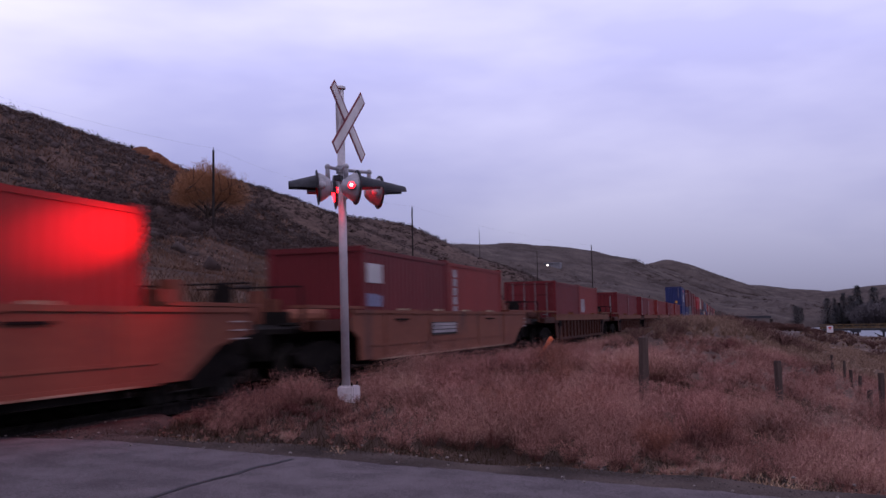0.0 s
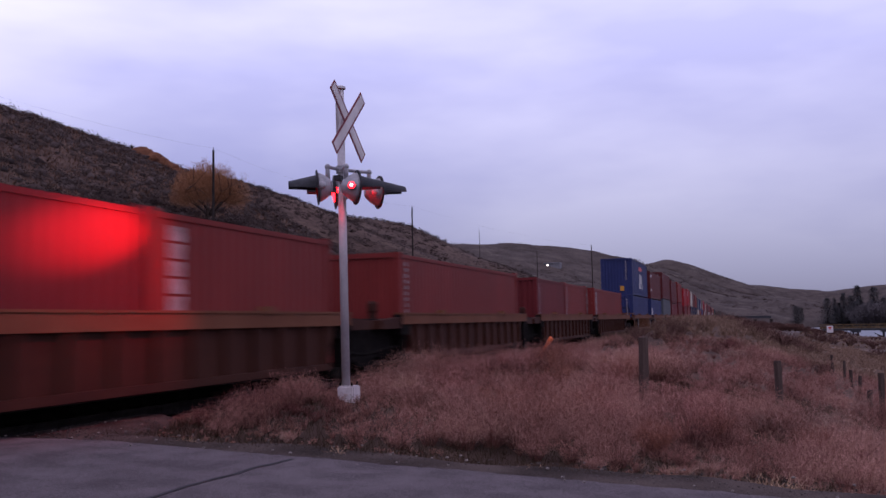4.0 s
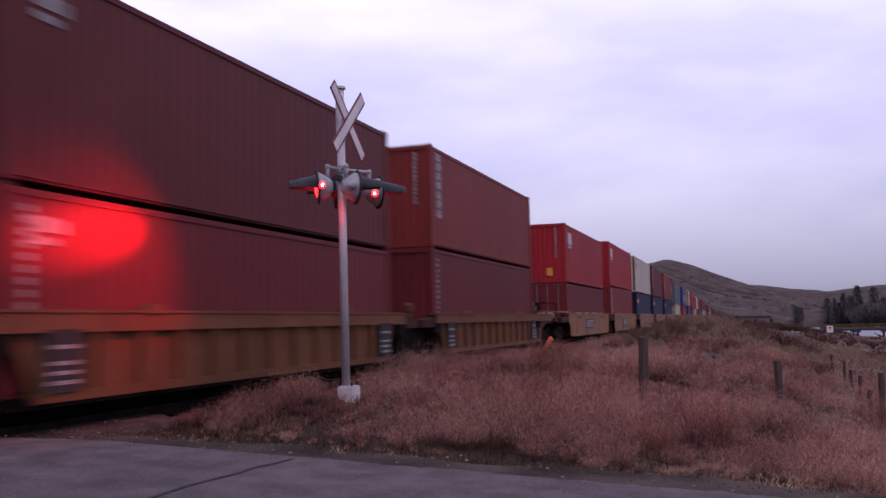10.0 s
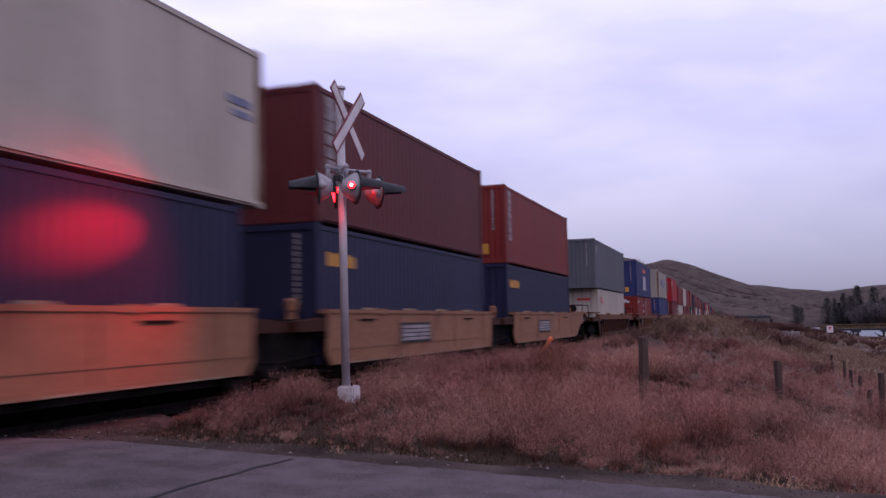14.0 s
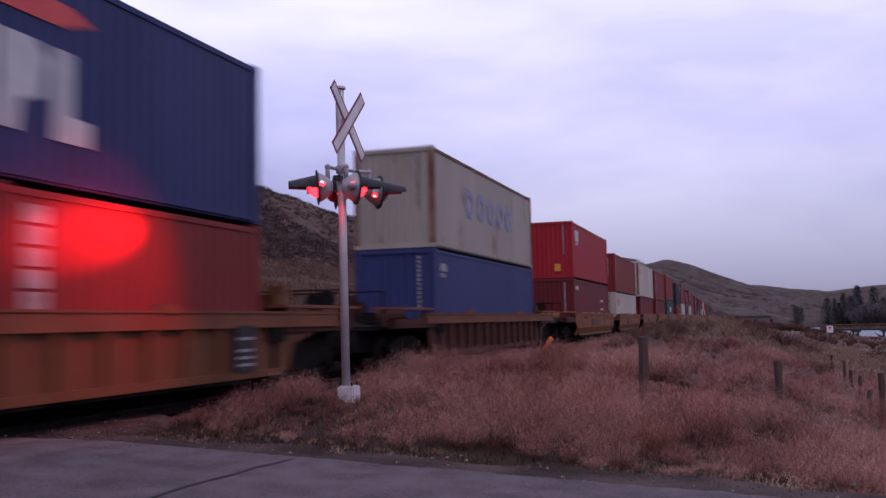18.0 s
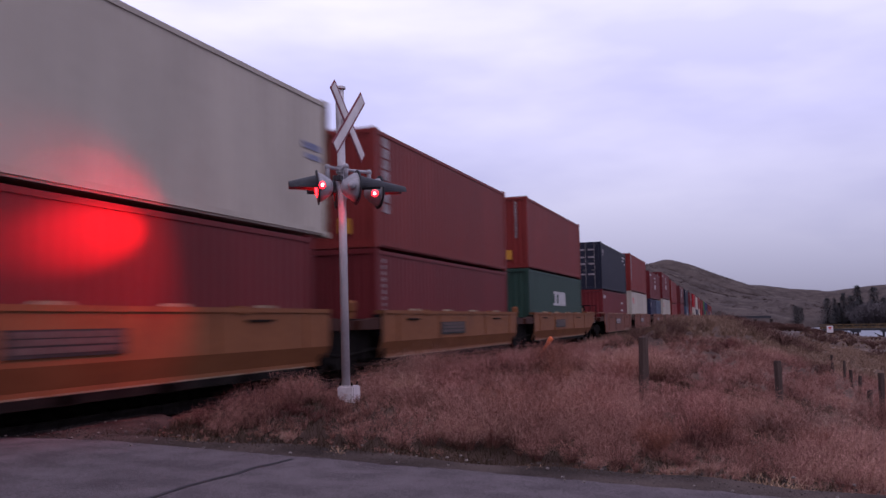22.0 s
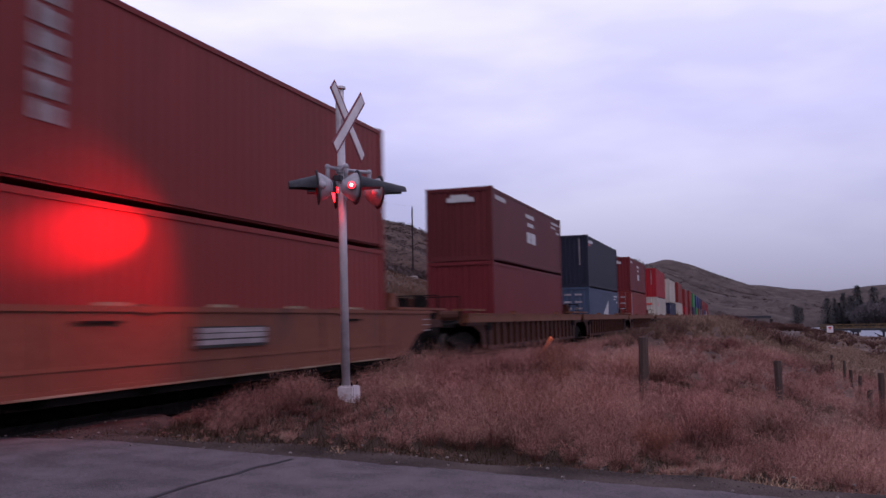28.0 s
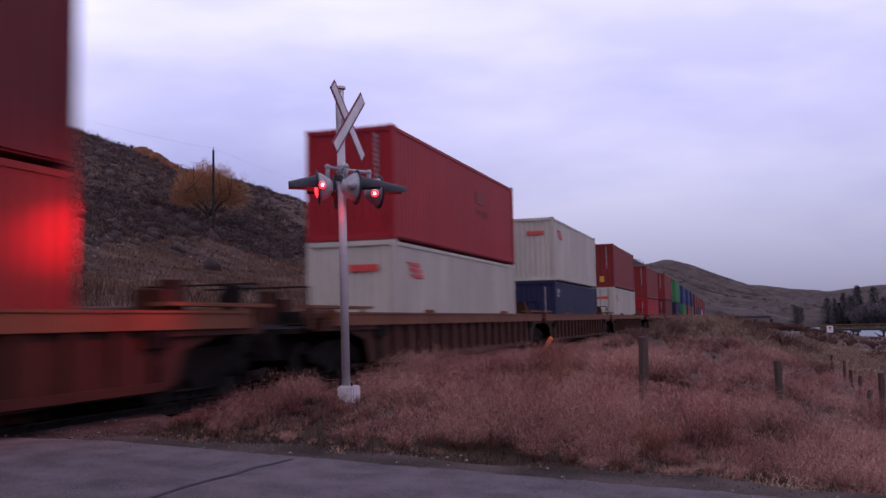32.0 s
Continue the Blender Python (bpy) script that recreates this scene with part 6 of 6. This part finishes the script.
def build_conifers():
    kinds = conifer_meshes()
    rng = np.random.default_rng(8)
    row = [(-4.35, 1.0), (-4.75, 0.75), (-5.22, 1.15), (-5.6, 1.05), (-5.98, 1.4), (-6.15, 0.9), (-6.85, 1.25), (-7.3, 0.95), (-7.7, 1.3), (-2.6, 0.6), (-2.75, 0.7), (-2.95, 0.5)]
    row += [(-rng.uniform(4.3, 9.5), rng.uniform(0.45, 0.9)) for k in range(46)]
    for k, (az, size) in enumerate(row):
        r = rng.uniform(690, 770)
        x, y = r * math.cos(radians(az)), r * math.sin(radians(az))
        root = new("conifer")
        trunk, crown = kinds[k % 3]
        part_of("trunk", trunk, root)
        part_of("crown", crown, root)
        root.matrix_basis = pose(x, y, max(float(ground_z(x, y)), -8.0), 0, 0, rng.uniform(0, 360)) @ Matrix.Diagonal((float(size) * 1.9, float(size) * 1.9, float(size) * 1.12, 1.0))
        tagged(root, "dark pointed conifer beyond the river", "tree", "conifers beyond the river")


build_conifers()


# ---------------------------------------------------------------- fence, poles, river, bridge, small things
def fence_post(x, y, top_z, r, tilt=0.0):
    z = float(ground_z(x, y))
    bm = bmesh.new()
    tube(bm, (0, 0, -0.4), (0, 0, top_z - z), r, r * 0.92, 9)
    ob = new("fence_post", mesh_of("fence_post", bm, M_POST))
    ob.matrix_basis = pose(x, y, z, tilt, -tilt * 0.5, 0)
    tagged(ob, "weathered brown wooden fence post standing in weeds", "fence post", "fence posts")


for fx, fy, ft, fr, tl in ((16.3, 1.80, 0.86, 0.092, 1.0), (20.5, -0.54, 0.24, 0.084, -0.5), (22.5, -2.73, -0.14, 0.072, 1.0), (27.0, -3.00, -0.86, 0.080, 0), (31.5, -3.22, -0.76, 0.060, 2), (36.0, -3.43, -0.83, 0.065, -2), (42.0, -3.73, -0.78, 0.060, 1), (46.0, -3.58, -0.70, 0.065, 0), (29.0, -2.50, -1.10, 0.060, 0)):
    fence_post(fx, fy, ft, fr, tl)


def utility_pole(x, y, top, lean=0.0):
    z = float(ground_z(x, y))
    root = new("utility_pole")
    root.matrix_basis = pose(x, y, z, 0, lean, 0)
    bm = bmesh.new()
    tube(bm, (0, 0, -1), (0, 0, top - z), 0.17, 0.12, 8)
    part("shaft", bm, M_POLE, root)
    bm = bmesh.new()
    tube(bm, (0, 0, top - z - 0.02), (0, 0, top - z + 0.35), 0.04, 0.03, 6)
    part("insulator_pin", bm, M_POLE, root)
    tagged(root, "dark wooden utility pole on the hillside", "utility pole", "utility poles")


utility_pole(24.0, 56.0, 20.8)
utility_pole(86.9, 56.1, 20.9)
utility_pole(150.0, 56.0, 21.6)
utility_pole(247.0, 40.0, 21.2)
utility_pole(322.8, 72.2, 26.2)
utility_pole(535.5, 155.8, 57.5)


def pole_wires():
    ends = [(24.0, 56.0, 21.0), (86.9, 56.1, 21.1), (150.0, 56.0, 21.8), (247.0, 40.0, 21.4)]
    for a, b in zip(ends, ends[1:]):
        a, b = Vector(a), Vector(b)
        bm = bmesh.new()
        pts = [a.lerp(b, k / 10) - Vector((0, 0, 1.2 * 4 * (k / 10) * (1 - k / 10))) for k in range(11)]
        for p, q in zip(pts, pts[1:]):
            tube(bm, p, q, 0.004, 0.004, 4)
        tagged(new("utility_wire", mesh_of("utility_wire", bm, M_POLE)), "thin dark wire strung between utility poles", "wire", "utility wires")


pole_wires()


def build_river():
    bm = bmesh.new()
    rows = []
    for k, (x, y) in enumerate(RIVER):
        a, b = RIVER[max(k - 1, 0)], RIVER[min(k + 1, len(RIVER) - 1)]
        d = Vector((b[0] - a[0], b[1] - a[1])).normalized()
        nrm = Vector((-d.y, d.x)) * 27
        rows.append([bm.verts.new((x + nrm.x * s, y + nrm.y * s, -8.6)) for s in (-1, 1)])
    for p, q in zip(rows, rows[1:]):
        bm.faces.new((p[0], p[1], q[1], q[0]))
    tagged(new("river", mesh_of("river", bm, M_WATER)), "pale river reflecting the overcast sky", kind="structure")


build_river()


def timber_bridge():
    root = new("timber_bridge")
    root.location = (395, 0, 0)
    bm = bmesh.new()
    box(bm, -2.5, 2.5, -130, -28, -5.5, -4.7)
    part("deck", bm, M_BLACK, root)
    for x in (-2.5, 2.5):
        for z in (-4.62, -3.25):
            bm = bmesh.new()
            box(bm, x - 0.15, x + 0.15, -130, -27, z, z + (0.75 if z < -4 else 0.35))
            part("handrail", bm, M_TIMBER, root)
        for y in np.arange(-129, -27, 3.0):
            bm = bmesh.new()
            box(bm, x - 0.14, x + 0.14, y - 0.14, y + 0.14, -4.7, -3.0)
            part("rail_post", bm, M_TIMBER, root)
    bm = bmesh.new()
    box(bm, -2.6, 2.6, -30.5, -26.5, -9, -5.4)
    part("abutment", bm, M_POLE, root)
    for y in (-40, -51, -64, -78, -94, -112):
        bm = bmesh.new()
        for k in (-1.5, 0.0, 1.5):
            tube(bm, (k, y - 1.0, -12), (k, y - 0.8, -5.45), 0.28, 0.25, 8)
            tube(bm, (k, y + 1.0, -12), (k, y + 0.8, -5.45), 0.28, 0.25, 8)
        box(bm, -2.4, 2.4, y - 1.7, y + 1.7, -6.2, -5.45)
        part("pier", bm, M_BLACK, root)
        bm = bmesh.new()
        prism(bm, [(y + 4.0, -6.9), (y + 4.2, -6.5), (y + 0.9, -8.0), (y + 0.7, -8.5)], "x", -0.3, 0.3)
        part("brace", bm, M_BLACK, root)
    tagged(root, "dark timber bridge with a weathered handrail over the river", "bridge")


def valley_lane():
    bm = bmesh.new()
    rows = []
    for (ax, ay), (bx, by) in zip(LANE, LANE[1:]):
        d = Vector((bx - ax, by - ay)).normalized()
        for k in range(6):
            x, y = ax + (bx - ax) * k / 6, ay + (by - ay) * k / 6
            rows.append([bm.verts.new((x - d.y * w, y + d.x * w, float(ground_z(x - d.y * w, y + d.x * w)) + 0.12)) for w in (-1.5, -0.5, 0.5, 1.5)])
    for p, q in zip(rows, rows[1:]):
        for i in range(3):
            bm.faces.new((p[i], p[i + 1], q[i + 1], q[i]))
    tagged(new("lane", mesh_of("lane", bm, M_LANE)), "pale gravel lane winding over the river flat", kind="structure")


valley_lane()
timber_bridge()


def far_bridge():
    root = new("girder_bridge")
    root.location = (640, 0, 0)
    bm = bmesh.new()
    box(bm, -2, 2, -14, 12, -0.6, 1.0)
    part("girder", bm, M_BLACK, root)
    for y in (-14, -4, 6):
        bm = bmesh.new()
        box(bm, -2, 2, y - 1, y + 1, -12, -1.3)
        part("pier", bm, M_POLE, root)
    tagged(root, "long dark girder bridge far down the valley", "bridge")


far_bridge()


def warning_sign():
    x, y = 165.0, -12.8
    z = float(ground_z(x, y))
    root = new("warning_sign")
    root.location = (x, y, z)
    bm = bmesh.new()
    tube(bm, (0, 0, -0.3), (0, 0, -0.8 - z), 0.05, 0.05, 8)
    part("post", bm, M_POST, root)
    bm = bmesh.new()
    box(bm, -0.09, -0.06, -0.5, 0.5, -1.9 - z, -0.75 - z)
    part("panel", bm, M_SIGN_WHITE, root, "white panel")
    bm = bmesh.new()
    prism(bm, [(-0.3, -0.95 - z), (0.3, -0.95 - z), (0.0, -1.45 - z)], "x", -0.097, -0.088)
    part("symbol", bm, MARK["r"], root, "red symbol")
    tagged(root, "small white warning sign with a red symbol on a post", "sign")


warning_sign()


def hill_house():
    x, y = 778.0, 160.0
    z = float(ground_z(x, y))
    root = new("house")
    root.location = (x, y, z)
    bm = bmesh.new()
    box(bm, -4, 4, -7, 7, -4, 1.6)
    part("wall", bm, M_HOUSE, root)
    bm = bmesh.new()
    prism(bm, [(-7.5, 1.6), (7.5, 1.6), (6.6, 2.7), (-6.6, 2.7)], "x", -4.6, 4.6)
    part("roof", bm, M_ROOF, root)
    bm = bmesh.new()
    box(bm, -4.2, -4.0, 3.4, 4.6, 0.2, 1.2)
    part("window", bm, M_WINDOW_LIT, root, "lit window")
    tagged(root, "small pale house with one lit window on the slope", "house")


hill_house()


def orange_marker():
    x, y = 31.0, 7.05
    z = float(ground_z(x, y))
    bm = bmesh.new()
    tube(bm, (0, 0, -0.1), (0, 0, 0.78), 0.06, 0.06, 10)
    lathe(bm, [(0.06, 0.70), (0.085, 0.73), (0.085, 0.92), (0.06, 0.96)], 12)
    ob = new("track_marker", mesh_of("track_marker", bm, M_ORANGE))
    ob.matrix_basis = pose(x, y, z, 34, 8, 0)
    tagged(ob, "leaning orange plastic marker stake beside the track", "marker")


orange_marker()


def road_top(x, y):
    edge = road_edge(y)
    return float(road_z(y)) + float(np.interp(x, [-9, -2, 3, edge - 1, edge], [-0.12, 0.02, 0.04, 0.01, -0.01]))


def road_details():
    # tar seam across the lane and patches
    def ribbon(name, pts, w, mat, label):
        bm = bmesh.new()
        rows = []
        for k, (x, y) in enumerate(pts):
            a, b = pts[max(k - 1, 0)], pts[min(k + 1, len(pts) - 1)]
            d = Vector((b[0] - a[0], b[1] - a[1])).normalized()
            rows.append([bm.verts.new((x - d.y * w * s * (0.7 + 0.5 * math.sin(7.0 * k + s)), y + d.x * w * s, road_top(x, y) + 0.006)) for s in (-1, 1)])
        for p, q in zip(rows, rows[1:]):
            bm.faces.new((p[0], p[1], q[1], q[0]))
        tagged(new(name, mesh_of(name, bm, mat)), label, kind="structure")
    rng = np.random.default_rng(2)
    ribbon("road_seam", [(8.35 - 0.35 * k, 4.47 + 0.010 * k + rng.uniform(-0.03, 0.03)) for k in range(16)], 0.026, M_TAR, "dark tar seam across the asphalt")
    # gravel verge
    bm = bmesh.new()
    rows = []
    for y in np.linspace(-6, 8.55, 60):
        e = float(road_edge(y)) - 0.05 + 1.7 * float(np.clip(y - 7.0, 0, 1.2))
        wob = 0.12 * math.sin(y * 1.7) + 0.08 * math.sin(y * 4.1)
        z = float(road_z(y))
        rows.append([bm.verts.new(p) for p in ((min(e, 8.6) - 0.35, y, z - 0.04), (e + 0.2, y, z - 0.022), (e + 0.75 + wob, y, z - 0.03), (e + 1.2 + wob, y, z - 0.16))])
    for p, q in zip(rows, rows[1:]):
        for i in range(3):
            bm.faces.new((p[i], p[i + 1], q[i + 1], q[i]))
    tagged(new("verge", mesh_of("verge", bm, M_GRAVEL)), "dark gravel verge between road and weeds", kind="structure")
    # loose pebbles
    ico = bmesh.new()
    bmesh.ops.create_icosphere(ico, subdivisions=1, radius=1.0)
    stone = mesh_of("pebble", ico, M_ROCK)
    for k in range(70):
        y = rng.uniform(-1.5, 8.4)
        x = 8.5 + rng.uniform(-0.3, 0.9) + (1.6 * max(0.0, y - 7.0) if k % 2 else 0.0)
        ob = new("pebble", stone)
        r = rng.uniform(0.006, 0.019)
        ob.matrix_basis = Matrix.Translation((x, y, float(road_z(y)) + 0.02)) @ Matrix.Rotation(rng.uniform(0, 6), 4, "Z") @ Matrix.Diagonal((r * 1.3, r, r * 0.7, 1))
        tagged(ob, "small pale pebble on the gravel verge", "pebble", "pebbles on the verge")


road_details()


def verge_gravel():
    rng = np.random.default_rng(77)
    n = 1100
    y = rng.uniform(-1.8, 8.6, n)
    y[:450] = rng.uniform(7.1, 8.55, 450)
    x = 8.45 + rng.uniform(0, 1, n) ** 1.4 * (1.0 + 1.7 * np.clip(y - 7.0, 0, 1.2))
    r = rng.uniform(0.004, 0.015, n)
    z = np.maximum(road_z(y) - 0.028, ground_z(x, y)) + r * 0.3
    v = np.stack([x, y, z], -1)[:, None, :] + ICO_V[None] * (rng.uniform(0.7, 1.25, (n, len(ICO_V), 1)) * r[:, None, None]) * [1.2, 1, 0.7]
    t = ICO_T[None] + (np.arange(n) * len(ICO_V))[:, None, None]
    tagged(new("verge_stones", tri_mesh("verge_stones", v, t, M_STONE)), "loose grey gravel along the road edge", "gravel", kind="stuff")


verge_gravel()


def build_ties():
    bm = bmesh.new()
    box(bm, -0.115, 0.115, -1.3, 1.3, -0.34, -0.172)
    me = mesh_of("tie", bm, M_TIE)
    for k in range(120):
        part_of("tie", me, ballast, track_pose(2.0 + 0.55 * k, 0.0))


build_ties()


# ---------------------------------------------------------------- moving things
def motions():
    times = [2.0 * k for k in range(17)]
    for thing, u, z in MOVERS:
        walk(thing, [(t, track_pose(u - SPEED * t, z)) for t in times])
    # wheels: one turning action for the leading, one for the trailing axles
    pace = SPEED / 0.42
    shared = {}
    for wheelset, dx in WHEELSETS:
        if dx not in shared:
            walk(wheelset, [(k / 30.0, pose(dx, 0, 0.42) @ Matrix.Rotation(-pace * k / 30.0, 4, "Y")) for k in range(0, 961)])
            shared[dx] = wheelset.animation_data
        else:
            keys = wheelset.animation_data_create()
            wheelset.rotation_mode = "QUATERNION"
            keys.action = shared[dx].action
            keys.action_slot = shared[dx].action_slot
    # side lights: near-left and far-right together, then the other two
    period, on = 1.0855, 0.53
    first = 6.62 - 7 * period
    flashing = [(k, ball, at @ shown, "Z") for k, (ball, at, shown) in enumerate(SIDE_LIGHTS)] + [(k, lens, at, "Y") for k, (lens, at) in enumerate(LENSES)]
    for k, piece, at, axis in flashing:
        pair = k in (0, 3)
        angle = 180 if pair else 0
        rows = [(0.0, at @ Matrix.Rotation(radians(angle), 4, axis))]
        for n in range(32):
            for step in (0.0, on):
                t = first + n * period + step
                if 0.1 < t < 31.9:
                    for j in range(4):
                        rows.append((t + 0.034 * (j - 1.5), at @ Matrix.Rotation(radians(angle + 60 * j), 4, axis)))
                    angle += 180
        rows.append((32.0, at @ Matrix.Rotation(radians(angle), 4, axis)))
        walk(piece, rows)


motions()
